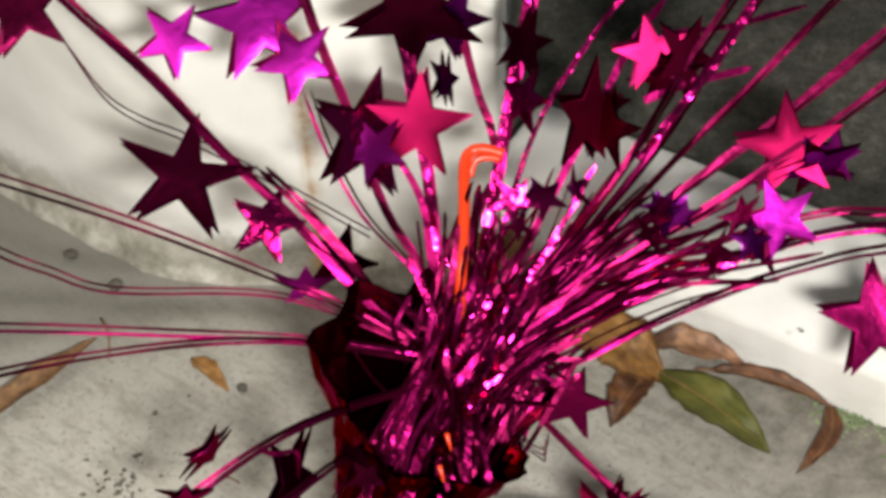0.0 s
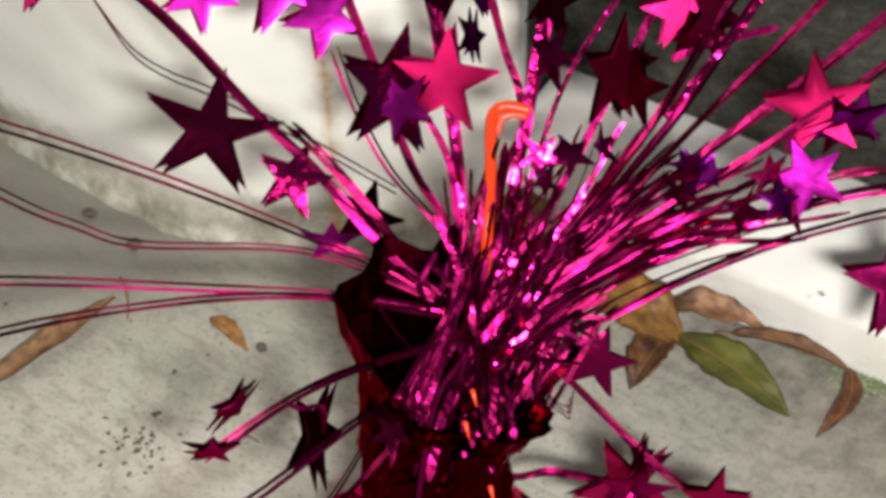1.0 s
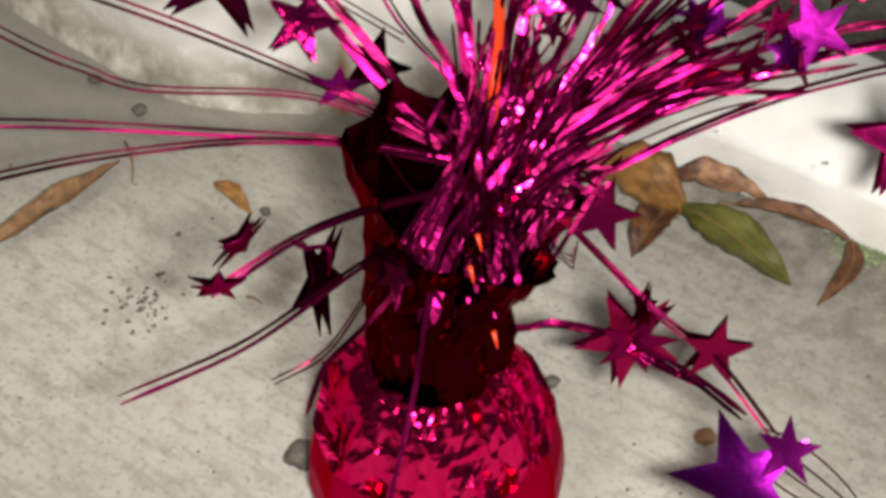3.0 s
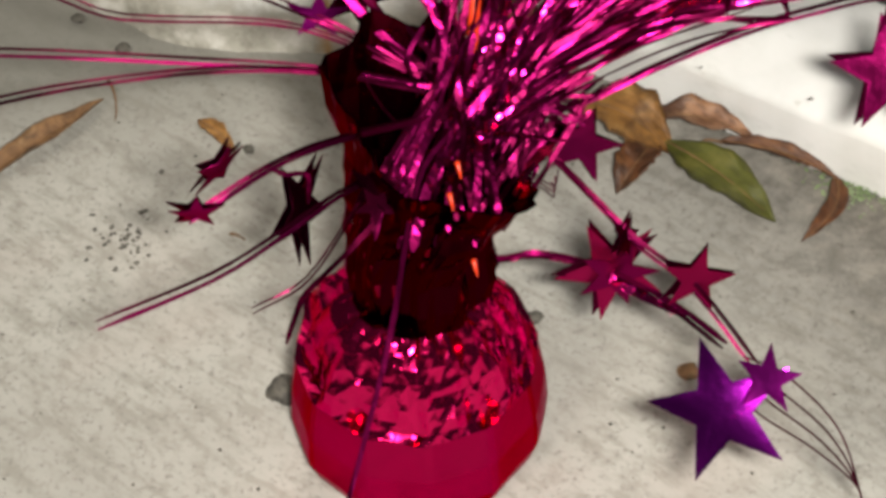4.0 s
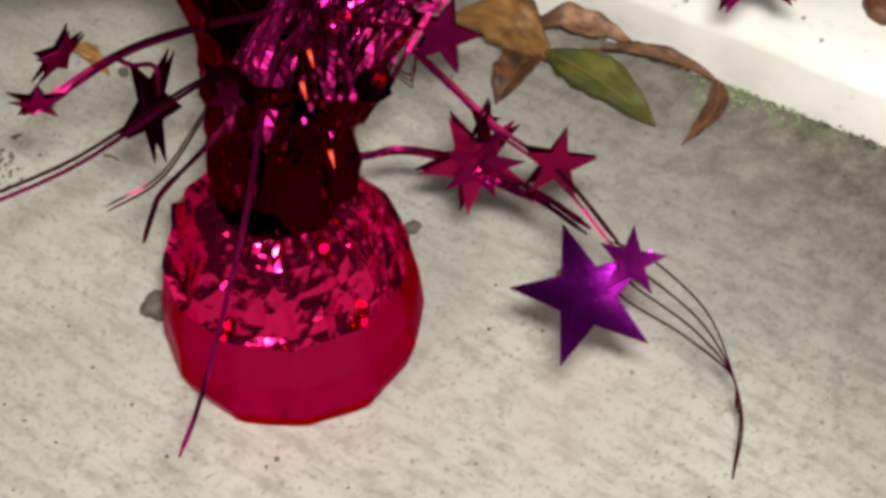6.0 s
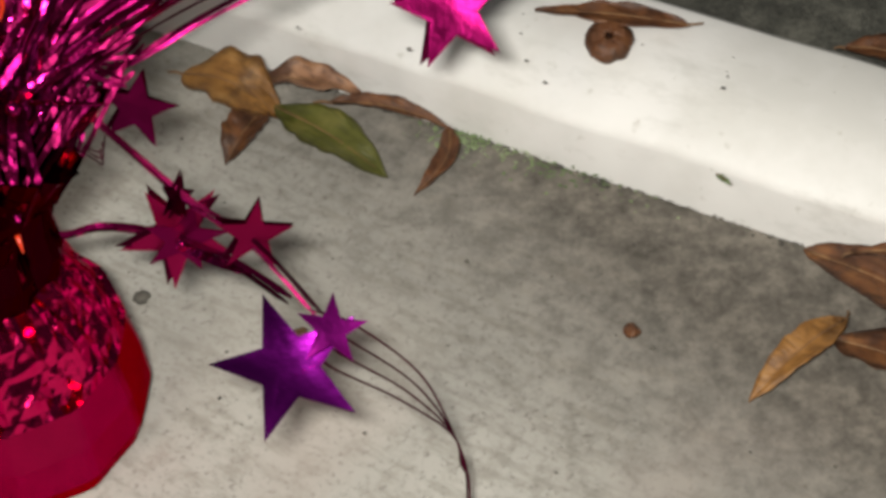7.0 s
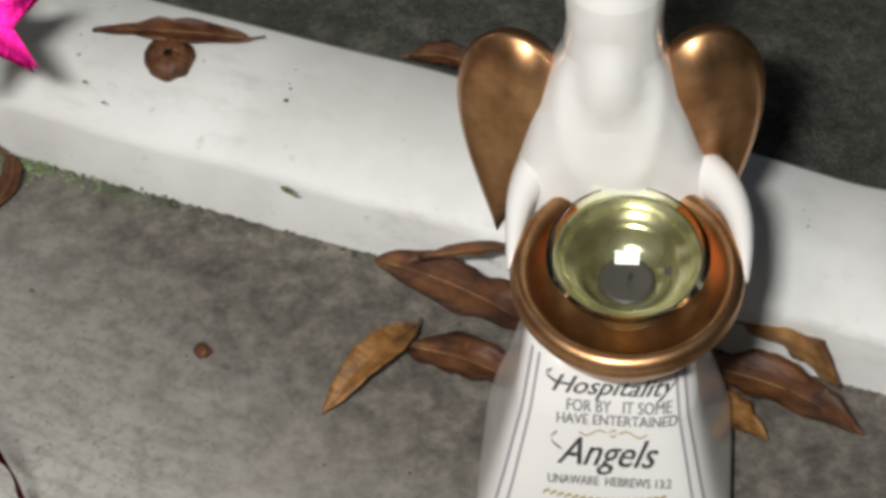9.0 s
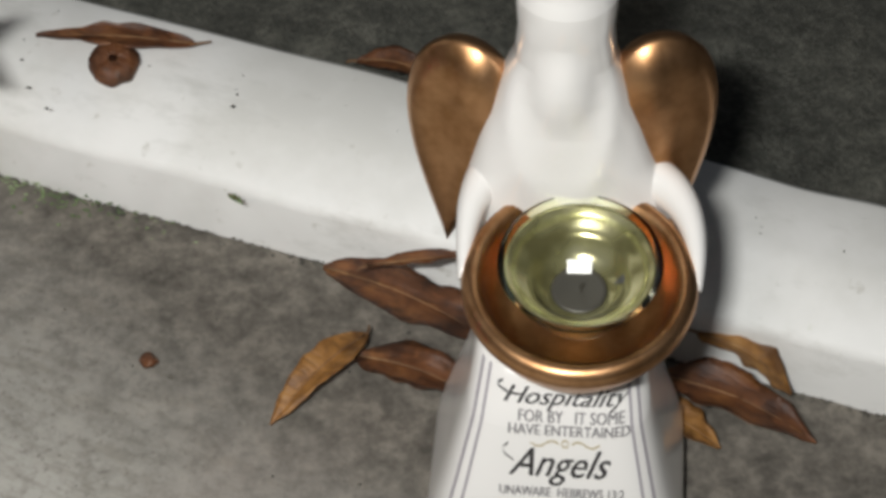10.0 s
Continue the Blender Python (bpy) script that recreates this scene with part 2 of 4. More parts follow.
def tube(points, radius, sides=8, taper=0.0, flat=1.0):
    verts, faces = [], []
    last = len(points) - 1
    for i, p in enumerate(points):
        d = (points[min(i + 1, last)] - points[max(i - 1, 0)]).normalized()
        s = d.cross(Vector((0, 0, 1)))
        s = s.normalized() if s.length > 1e-4 else Vector((1, 0, 0))
        u = s.cross(d)
        r = radius * (1 - taper * i / last)
        for k in range(sides):
            a = 2 * math.pi * k / sides
            verts.append(p + s * math.cos(a) * r + u * math.sin(a) * r * flat)
    for i in range(last):
        for k in range(sides):
            faces.append((i * sides + k, i * sides + (k + 1) % sides, (i + 1) * sides + (k + 1) % sides, (i + 1) * sides + k))
    faces += [tuple(range(sides))[::-1], tuple(last * sides + k for k in range(sides))]
    return verts, faces


# ---------- setting ----------
def sheet(name, x0, x1, y0, y1, z, step, rough, mat):
    """Ground sheet, finely cut near the middle and reaching far out."""
    xs = [-60, -8, -2] + list(np.arange(x0, x1 + 1e-6, step)) + [2.5, 9, 60]
    ys = [-60, -8, -2] + list(np.arange(y0, y1 + 1e-6, step)) + [3, 9, 60]
    verts = [(x, y, z + rough * noise.noise((x * 45, y * 45, 3.0)) + rough * 0.5 * noise.noise((x * 160, y * 160, 1.0))) for y in ys for x in xs]
    n = len(xs)
    faces = [(j * n + i, j * n + i + 1, (j + 1) * n + i + 1, (j + 1) * n + i) for j in range(len(ys) - 1) for i in range(n - 1)]
    return link_mesh(name, verts, faces, mat, True)


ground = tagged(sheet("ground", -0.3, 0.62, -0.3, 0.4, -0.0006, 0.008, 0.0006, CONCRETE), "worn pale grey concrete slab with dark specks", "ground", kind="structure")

KDIR = Vector((math.cos(KERB_TURN), math.sin(KERB_TURN), 0))
KSIDE = Vector((-KDIR.y, KDIR.x, 0))
KFOOT = Vector((0.163, 0.134, 0))


def kerb():
    profile = [(0.0, -0.02), (0.0, 0.024), (0.0008, 0.0268), (0.003, 0.0288), (0.012, 0.0345), (0.022, 0.0398), (0.030, 0.0418), (0.058, 0.0425), (0.0605, 0.0415), (0.062, 0.039), (0.0625, -0.02)]
    verts, faces = [], []
    steps = [-0.145 + 0.006 * i for i in range(105)] + [0.7, 1.2, 3.0, 7.0]
    m = len(profile)
    for s in steps:
        for k, (o, z) in enumerate(profile):
            w = 0.0009 * noise.noise((s * 30, o * 60, z * 60)) if 0 < k < m - 1 else 0.0
            chip = 0.0012 * noise.noise((s * 90, 5, k)) if k in (2, 3) else 0
            verts.append(KFOOT + KDIR * s + KSIDE * (o + w + chip) + Vector((0, 0, z + w)))
    for i in range(len(steps) - 1):
        for k in range(m - 1):
            faces.append((i * m + k, (i + 1) * m + k, (i + 1) * m + k + 1, i * m + k + 1))
    faces += [tuple(range(m)), tuple((len(steps) - 1) * m + k for k in range(m))[::-1]]
    return tagged(link_mesh("kerb", verts, faces, KERB, True), "white painted concrete kerb with dark specks", "kerb", kind="structure")


kerb()


def soil_bed():
    verts, faces = [], []
    n1, n2 = 220, 90
    for j in range(n2):
        for i in range(n1):
            s, o = (-0.25 + 1.2 * i / (n1 - 8) if i <= n1 - 8 else 0.95 + (i - n1 + 8) * 0.85), 0.060 + (0.9 * (j / (n2 - 7)) ** 2 if j <= n2 - 7 else 0.9 + 0.9 * (j - n2 + 7))
            z = 0.014 + 0.003 * noise.noise((s * 25, o * 25, 2)) + 0.003 * noise.noise((s * 110, o * 110, 4)) + 0.010 * max(0, noise.noise((s * 9, o * 9, 8)))
            verts.append(KFOOT + KDIR * s + KSIDE * o + Vector((0, 0, z)))
    for j in range(n2 - 1):
        for i in range(n1 - 1):
            faces.append((j * n1 + i, j * n1 + i + 1, (j + 1) * n1 + i + 1, (j + 1) * n1 + i))
    return tagged(link_mesh("soil", verts, faces, SOIL, True), "dark damp garden soil behind the kerb", "soil", kind="structure")


soil_bed()


def post():
    """A plastered pillar with a plumb right-hand edge; the face is a little uneven."""
    verts, faces = [], []
    cols, rows = 46, 60
    ring = [(-0.42 + (0.046 + 0.42) * i / (cols - 1), 0.190 + (0.06 * max(0, (-0.09 - (-0.42 + 0.466 * i / (cols - 1))) / 0.1) ** 1.3 if i < 33 else 0)) for i in range(cols)]
    ring += [(0.048, 0.192), (0.048, 0.40), (-0.42, 0.60)]
    n = len(ring)
    for j in range(rows):
        z = -0.02 + 0.62 * j / (rows - 1)
        for i, (x, y) in enumerate(ring):
            w = 0.002 * noise.noise((x * 30, z * 30, 7)) + 0.004 * max(0.0, 1 - z / 0.05) * noise.noise((x * 70, z * 70, 1))
            verts.append((x, y + w - 0.006 * max(0.0, 1 - z / 0.02), z))
    for j in range(rows - 1):
        for i in range(n):
            faces.append((j * n + i, j * n + (i + 1) % n, (j + 1) * n + (i + 1) % n, (j + 1) * n + i))
    faces.append(tuple((rows - 1) * n + i for i in range(n)))
    return tagged(link_mesh("wall_pillar", verts, faces, PLASTER, True), "white plastered pillar with rust run and mouldy foot", "pillar", kind="structure")


post()

# ---------- foil centrepiece ----------
piece = tagged(new("foil_centrepiece"), "magenta foil table centrepiece with star spray on concrete", "party decoration")
AXIS = Vector((0.0228, -0.006, 0.0))


def lathe(rows, sides, radius, centre):
    verts, faces = [], []
    for j in range(rows + 1):
        v = j / rows
        for i in range(sides):
            a = 2 * math.pi * i / sides
            r, z = radius(v, a)
            verts.append(centre(v) + Vector((r * math.cos(a), r * math.sin(a), z)))
    for j in range(rows):
        for i in range(sides):
            faces.append((j * sides + i, j * sides + (i + 1) % sides, (j + 1) * sides + (i + 1) % sides, (j + 1) * sides + i))
    return verts, faces


def curve_at(table, v):
    for (a, x), (b, y) in zip(table, table[1:]):
        if v <= b:
            u = (v - a) / (b - a)
            return x + (y - x) * u
    return table[-1][1]


def polygon(a, n, shift=0.0):
    """Radius factor of a flat-sided ring of n sides."""
    step = 2 * math.pi / n
    return math.cos(step / 2) / math.cos(((a + shift) % step) - step / 2)


class Folds:
    """Creases that run up a gathered foil: ridges and valleys at uneven angles, wandering a little with height."""

    def __init__(self, count, seed, drift=0.25):
        rnd = random.Random(seed)
        self.knots = sorted((k + rnd.uniform(-0.32, 0.32)) * 2 * math.pi / count for k in range(count))
        self.low = [rnd.uniform(0.0, 0.25) if k % 2 else rnd.uniform(0.6, 1.0) for k in range(count)]
        self.high = [h + rnd.uniform(-0.35, 0.35) for h in self.low]
        self.turn = drift * rnd.uniform(0.6, 1.2)

    def at(self, a, v):
        a = (a + self.turn * v + 4 * math.pi) % (2 * math.pi)
        n = len(self.knots)
        for k in range(n):
            p, q = self.knots[k], self.knots[(k + 1) % n] + (2 * math.pi if k == n - 1 else 0)
            b = a + 2 * math.pi if k == n - 1 and a < self.knots[0] else a
            if p <= b <= q:
                u = (b - p) / (q - p)
                h = [x + (y - x) * v for x, y in zip(self.low, self.high)]
                return h[k] + (h[(k + 1) % n] - h[k]) * u
        return 0.5


def band_radius(v, a):
    r = curve_at([(0, 0.0432), (0.1, 0.0455), (0.3, 0.0478), (0.6, 0.0468), (1.0, 0.0440)], v)
    z = curve_at([(0, 0.0), (0.1, 0.002), (0.3, 0.010), (0.6, 0.026), (1.0, 0.045)], v)
    p = Vector((math.cos(a) * 2, math.sin(a) * 2, v * 1.5))
    return r * (0.15 + 0.85 * polygon(a, 12, 0.36)) + 0.0007 * noise.noise(p), z + 0.0014 * noise.noise(p * 2.2) * (v > 0.9)


v, f = lathe(10, 96, band_radius, lambda v: AXIS)
f.append(tuple(range(96))[::-1])
part("weighted_base", v, f, FOIL_WRAP, piece, "crimson foil-wrapped round weight with flat-sided rim")
crush = random.Random(4)
CRUSH = [[crush.uniform(-1, 1) for _ in range(78)] for _ in range(10)]
DOME, PUCKER = Folds(22, 8, 0.12), Folds(13, 5, 0.12)


def top_radius(v, a):
    r = curve_at([(0, 0.0440), (0.1, 0.0425), (0.3, 0.0395), (0.55, 0.0350), (0.8, 0.0290), (1.0, 0.0225)], v)
    z = curve_at([(0, 0.045), (0.1, 0.0480), (0.3, 0.0550), (0.55, 0.0640), (0.8, 0.0730), (1.0, 0.079)], v)
    p = Vector((math.cos(a) * 2.2, math.sin(a) * 2.2, v * 1.3))
    deep = min(1.0, v * 9) * (1.1 - 0.5 * v)
    jolt = CRUSH[int(round(v * 8))][int(round(a / (2 * math.pi) * 72)) % 72]
    k = deep * (0.0085 * (0.6 - DOME.at(a, v)) + 0.0060 * (0.6 - PUCKER.at(a, v)) + 0.0006 * jolt) + 0.0030 * noise.noise(p * 2.6) * min(1, v * 5)
    return r * (0.15 + 0.85 * polygon(a, 12, 0.36)) ** (1 - v) - k * 0.45, z - k * 0.8


v, f = lathe(8, 72, top_radius, lambda v: AXIS)
part("crumpled_top", v, f, CRINKLED, piece, "crimson foil gathered in crumpled radial folds")
PLEAT, CREASE = Folds(18, 21, 0.5), Folds(10, 33, -0.5)


def neck_radius(v, a):
    side = 0.5 + 0.5 * math.cos(a - 2.75)
    r = curve_at([(0, 0.0205), (0.10, 0.0262), (0.24, 0.0284), (0.38, 0.0258), (0.52, 0.0285), (0.78, 0.0315), (1.0, 0.0330 + 0.008 * side)], v)
    z = curve_at([(0, 0.071), (0.10, 0.078), (0.24, 0.090), (0.38, 0.104), (0.52, 0.115), (0.78, 0.126 + 0.010 * side), (1.0, 0.132 + 0.036 * side)], v)
    p = Vector((math.cos(a) * 1.4, math.sin(a) * 1.4, v * 2.4 + 5))
    jolt = CRUSH[int(round(v * 9))][int(round(a / (2 * math.pi) * 54)) % 54]
    k = (0.0056 + 0.0030 * v) * (0.8 - PLEAT.at(a, v)) + 0.0060 * (0.7 - CREASE.at(a, v)) + 0.0035 * noise.noise(p * 1.6) + 0.0011 * jolt
    ragged = 0.030 * (PLEAT.at(a, 1.0) - 0.5) * max(0.0, v - 0.7)
    return r - k * (0.75 + 0.25 * min(1, v * 4)), z + ragged + 0.003 * noise.noise(p * 1.9) * v


def neck_centre(v):
    return Vector((curve_at([(0, 0.0250), (0.38, 0.0244), (0.52, 0.0285), (0.78, 0.0330), (1.0, 0.0380)], v), -0.004 + 0.008 * v, 0))


v, f = lathe(9, 54, neck_radius, neck_centre)
part("gathered_neck", v, f, SHADED_WRAP, piece, "pleated crimson foil neck, flared and gathered, coloured dark for shade")
part("neck_lining", [q + (Vector((0.030, 0.0, q.z)) - q).normalized() * 0.0008 for q in v], [q[::-1] for q in f], LINING, piece, "crimson foil lining of the flared neck, coloured darker for shade")

# the spray: places in it are millimetres to the side, up and towards the viewer from its middle
HUB = Vector((0.037, 0.012, 0.140))
FACE = Vector((0.0, -0.6606, 0.7507))
RIGHT = Vector((1, 0, 0))
UP = FACE.cross(RIGHT)


def spot(u, v, d=0.0):
    return HUB + (RIGHT * u + UP * v + FACE * d) / 1000


def smooth_line(points, n):
    """A curve through all the points."""
    p = [points[0] * 2 - points[1]] + list(points) + [points[-1] * 2 - points[-2]]
    out = []
    for k in range(1, len(p) - 2):
        for i in range(n):
            t = i / n
            out.append(0.5 * (2 * p[k] + (p[k + 1] - p[k - 1]) * t + (2 * p[k - 1] - 5 * p[k] + 4 * p[k + 1] - p[k + 2]) * t * t + (3 * p[k] - p[k - 1] - 3 * p[k + 1] + p[k + 2]) * t ** 3))
    return out + [points[-1]]


def ribbon(points, width, thick, twist0, twist1, wobble=0.35, seed=0.0):
    """A thin foil strip, slowly twisting and a little crinkled along the points."""
    verts, faces = [], []
    last = len(points) - 1
    for i, p in enumerate(points):
        d = (points[min(i + 1, last)] - points[max(i - 1, 0)]).normalized()
        s = d.cross(FACE).normalized()
        u = s.cross(d)
        a = twist0 + (twist1 - twist0) * i / last + wobble * noise.noise((i * 0.45, seed * 3.1, 2.0)) * 2
        half = width / 2 * (1 + 0.25 * noise.noise((i * 0.3, seed, 7.0))) * (1 if i < last else 0.35)
        w, h = s * math.cos(a) + u * math.sin(a), u * math.cos(a) - s * math.sin(a)
        for x, y in ((-1, -1), (1, -1), (1, 1), (-1, 1)):
            verts.append(p + w * (x * half) + h * (y * thick / 2))
    for i in range(last):
        for k in range(4):
            faces.append((i * 4 + k, i * 4 + (k + 1) % 4, i * 4 + 4 + (k + 1) % 4, i * 4 + 4 + k))
    faces += [(3, 2, 1, 0), tuple(last * 4 + k for k in range(4))]
    return verts, faces


def strand(points, width=1.6, mat=None, seed=1, twist=0.8, name="strand", wobble=0.35):
    """A foil strip through (side, up, towards) places in millimetres."""
    rnd = random.Random(seed)
    line = smooth_line([spot(*p) for p in points], max(4, 18 // (len(points) - 1)))
    v, f = ribbon(line, width / 1000, 0.00025, rnd.uniform(-twist, twist), rnd.uniform(-twist, twist), wobble, seed)
    return part(name, v, f, mat or STRIP, piece)


def twin(points, gap=2.0, width=1.5, mats=None, seed=1, twist=0.8, wobble=0.3):
    """Two strips that leave the neck together and part towards the free end."""
    n = len(points) - 1
    for k in (0, 1):
        shifted = []
        for i, (u, v, d) in enumerate(points):
            du, dv = points[min(i + 1, n)][0] - points[max(i - 1, 0)][0], points[min(i + 1, n)][1] - points[max(i - 1, 0)][1]
            ln = math.hypot(du, dv) or 1
            o = (k - 0.5) * gap * (0.35 + 0.65 * i / n)
            shifted.append((u - dv / ln * o, v + du / ln * o, d + (k - 0.5) * 1.5))
        strand(shifted, width * (1.0 if k else 0.8), (mats or (DIM_FOIL, STRIP))[k], seed + 0.37 * k, twist, "strand", wobble)


def star(u, v, d, size, spin=0, yaw=0, pitch=0, mat=None, bend=0.10, inner=0.40, lean=0, back=True, fan=5):
    """A stamped five-pointed foil star, slightly bowed, with its back layer behind it, turned a little and darkened
    like a shadow edge.
    size in millimetres to the points; spin clockwise as seen from the front."""
    rnd = random.Random(int(abs(u * 31 + v * 17 + d * 7)) + 5)
    for layer in range(2 if back else 1):
        axis, deep = rnd.uniform(0, math.pi), bend * rnd.uniform(0.5, 1.4) * rnd.choice((-1, 1))
        pts = [(0.0, 0.0, 0.0)]
        for ring in (0.35, 0.7, 1.0):
            for k in range(10):
                a = math.pi / 2 + k * math.pi / 5
                r = (1.0 if k % 2 == 0 else inner) * ring
                x, y = math.cos(a) * r, math.sin(a) * r
                pts.append((x, y, deep * (x * math.cos(axis) + y * math.sin(axis)) ** 2 + (0.10 * rnd.uniform(-1, 1) if k % 2 == 0 and ring == 1.0 else 0)))
        faces = [(0, 1 + k, 1 + (k + 1) % 10) for k in range(10)]
        for q in (0, 10):
            faces += [(1 + q + k, 11 + q + k, 11 + q + (k + 1) % 10, 1 + q + (k + 1) % 10) for k in range(10)]
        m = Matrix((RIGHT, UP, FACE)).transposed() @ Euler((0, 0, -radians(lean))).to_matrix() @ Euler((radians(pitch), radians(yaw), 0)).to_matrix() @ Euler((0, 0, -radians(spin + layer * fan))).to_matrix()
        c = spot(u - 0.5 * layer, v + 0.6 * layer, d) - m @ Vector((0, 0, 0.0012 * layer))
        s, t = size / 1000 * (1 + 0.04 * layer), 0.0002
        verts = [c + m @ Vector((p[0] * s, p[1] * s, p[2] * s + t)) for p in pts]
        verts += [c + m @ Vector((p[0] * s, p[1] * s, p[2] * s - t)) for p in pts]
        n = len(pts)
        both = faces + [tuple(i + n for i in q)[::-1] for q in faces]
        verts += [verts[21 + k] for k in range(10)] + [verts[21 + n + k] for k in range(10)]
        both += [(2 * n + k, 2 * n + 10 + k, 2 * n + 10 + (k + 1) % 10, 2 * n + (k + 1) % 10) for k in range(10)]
        part("star", verts, both, (mat or FOIL) if layer == 0 else DIM_FOIL, piece, "", True)


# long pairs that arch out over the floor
twin([(-14, 18, 0), (-36, 30, 4), (-56, 38, 6), (-100, 54, 4), (-149, 69, 0), (-200, 82, -6)], 3.4, 1.2, (DIM_FOIL, DIM_FOIL), 11)
twin([(-12, 17, 0), (-43, 29, 0), (-66, 33, 0), (-111, 33, 0), (-132, 39, 0), (-149, 45, 0), (-185, 62, 0)], 3.0, 0.9, (DIM_FOIL, DIM_FOIL), 12)
twin([(-10, 14, 2), (-46, 18, 4), (-82, 19, 4), (-148, 20, 0), (-200, 18, -8)], 3.0, 1.2, (DIM_FOIL, STRIP), 13)
twin([(-10, 12, 4), (-46, 17, 6), (-82, 16, 6), (-118, 11, 4), (-148, 5, 0), (-190, -6, -8)], 2.6, 1.3, (DIM_FOIL, DIM_FOIL), 14)
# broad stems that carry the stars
twin([(-6, 15, 0), (-28, 33, 4), (-50, 57, 8), (-74, 79, 6), (-98, 103, 2), (-127, 128, 0), (-150, 150, 0)], 2.2, 2.3, (DIM_FOIL, STRIP), 21, 0.5)
twin([(-8, 16, -4), (-24, 34, 0), (-37, 50, 4), (-50, 64, 8), (-60, 73, 8)], 2.2, 2.0, (DIM_FOIL, DIM_FOIL), 22, 0.5)
twin([(-4, 18, -8), (-10, 39, -8), (-28, 59, -8), (-40, 80, -8), (-48, 100, -8)], 2.4, 1.1, (DIM_FOIL, STRIP), 23)
twin([(-3, 18, -6), (-9, 42, -6), (-21, 61, -6), (-34, 94, -6), (-44, 117, -6), (-52, 140, -6)], 1.6, 2.2, (STRIP, DIM_FOIL), 24, 0.4)
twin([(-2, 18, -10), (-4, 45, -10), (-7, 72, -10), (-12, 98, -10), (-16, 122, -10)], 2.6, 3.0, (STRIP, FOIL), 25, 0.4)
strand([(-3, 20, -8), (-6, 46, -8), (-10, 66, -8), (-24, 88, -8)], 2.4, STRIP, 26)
strand([(16, 76, -14), (13, 90, -14), (9, 100, -14), (3, 121, -14), (0, 134, -14)], 2.8, DIM_FOIL, 27, 0.4)
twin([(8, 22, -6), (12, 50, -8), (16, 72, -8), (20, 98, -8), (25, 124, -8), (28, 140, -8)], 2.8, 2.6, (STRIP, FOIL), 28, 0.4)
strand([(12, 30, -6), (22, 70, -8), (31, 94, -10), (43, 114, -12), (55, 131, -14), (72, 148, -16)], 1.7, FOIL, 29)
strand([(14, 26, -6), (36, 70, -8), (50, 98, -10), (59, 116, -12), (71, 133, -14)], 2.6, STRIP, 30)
twin([(16, 22, -4), (36, 46, -4), (58, 76, -4), (76, 106, -4), (93, 132, -4), (104, 150, -4)], 2.2, 1.8, (DIM_FOIL, DIM_FOIL), 31)
twin([(18, 22, -4), (44, 52, -4), (68, 82, -4), (86, 110, -4), (101, 132, -4), (112, 150, -4)], 2.6, 2.0, (DIM_FOIL, STRIP), 32)
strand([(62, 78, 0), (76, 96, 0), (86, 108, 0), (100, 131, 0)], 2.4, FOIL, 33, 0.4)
twin([(18, 20, -2), (48, 50, -2), (74, 78, -2), (94, 98, -2), (119, 124, -2), (140, 146, -2)], 1.6, 1.4, (DIM_FOIL, DIM_FOIL), 34)
twin([(20, 18, 0), (52, 48, 0), (82, 72, 0), (111, 94, 0), (142, 120, 0), (170, 142, 0)], 2.4, 2.0, (DIM_FOIL, DIM_FOIL), 35)
twin([(20, 18, 2), (56, 44, 2), (90, 66, 2), (119, 86, 2), (142, 103, 2), (170, 124, 2)], 2.2, 1.7, (DIM_FOIL, DIM_FOIL), 36)
twin([(22, 6, -10), (40, 10, -10), (65, 23, -10), (94, 36, -10), (118, 44, -10), (143, 50, -10), (190, 54, -10)], 2.6, 1.6, (STRIP, DIM_FOIL), 37)
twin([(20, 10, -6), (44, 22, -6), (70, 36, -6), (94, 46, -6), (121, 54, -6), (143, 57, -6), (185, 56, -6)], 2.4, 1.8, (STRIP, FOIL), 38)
twin([(20, 12, -4), (52, 34, -4), (84, 50, -4), (121, 61, -4), (143, 62, -4), (180, 62, -4)], 2.0, 1.3, (DIM_FOIL, DIM_FOIL), 39)
strand([(60, 112, -6), (72, 120, -8), (92, 123, -8), (117, 130, -8)], 2.2, FOIL, 40)
strand([(64, 98, -6), (80, 104, -6), (99, 109, -6)], 2.6, STRIP, 41)
# fine wires with a loop, pale against the pillar
for k in range(2):
    v, f = tube(smooth_line([spot(*q) for q in ((-26, 54 - 2.4 * k, -6), (-56, 70 - 2.4 * k, -6), (-87, 85 - 2.6 * k, -6), (-103, 91 - 2.4 * k, -6), (-116, 99 - 2 * k, -6), (-130, 116, -6))], 6), 0.00035, 5)
    part("wire", v, f, DIM_FOIL, piece)

# the dense sheaf
rnd = random.Random(5)
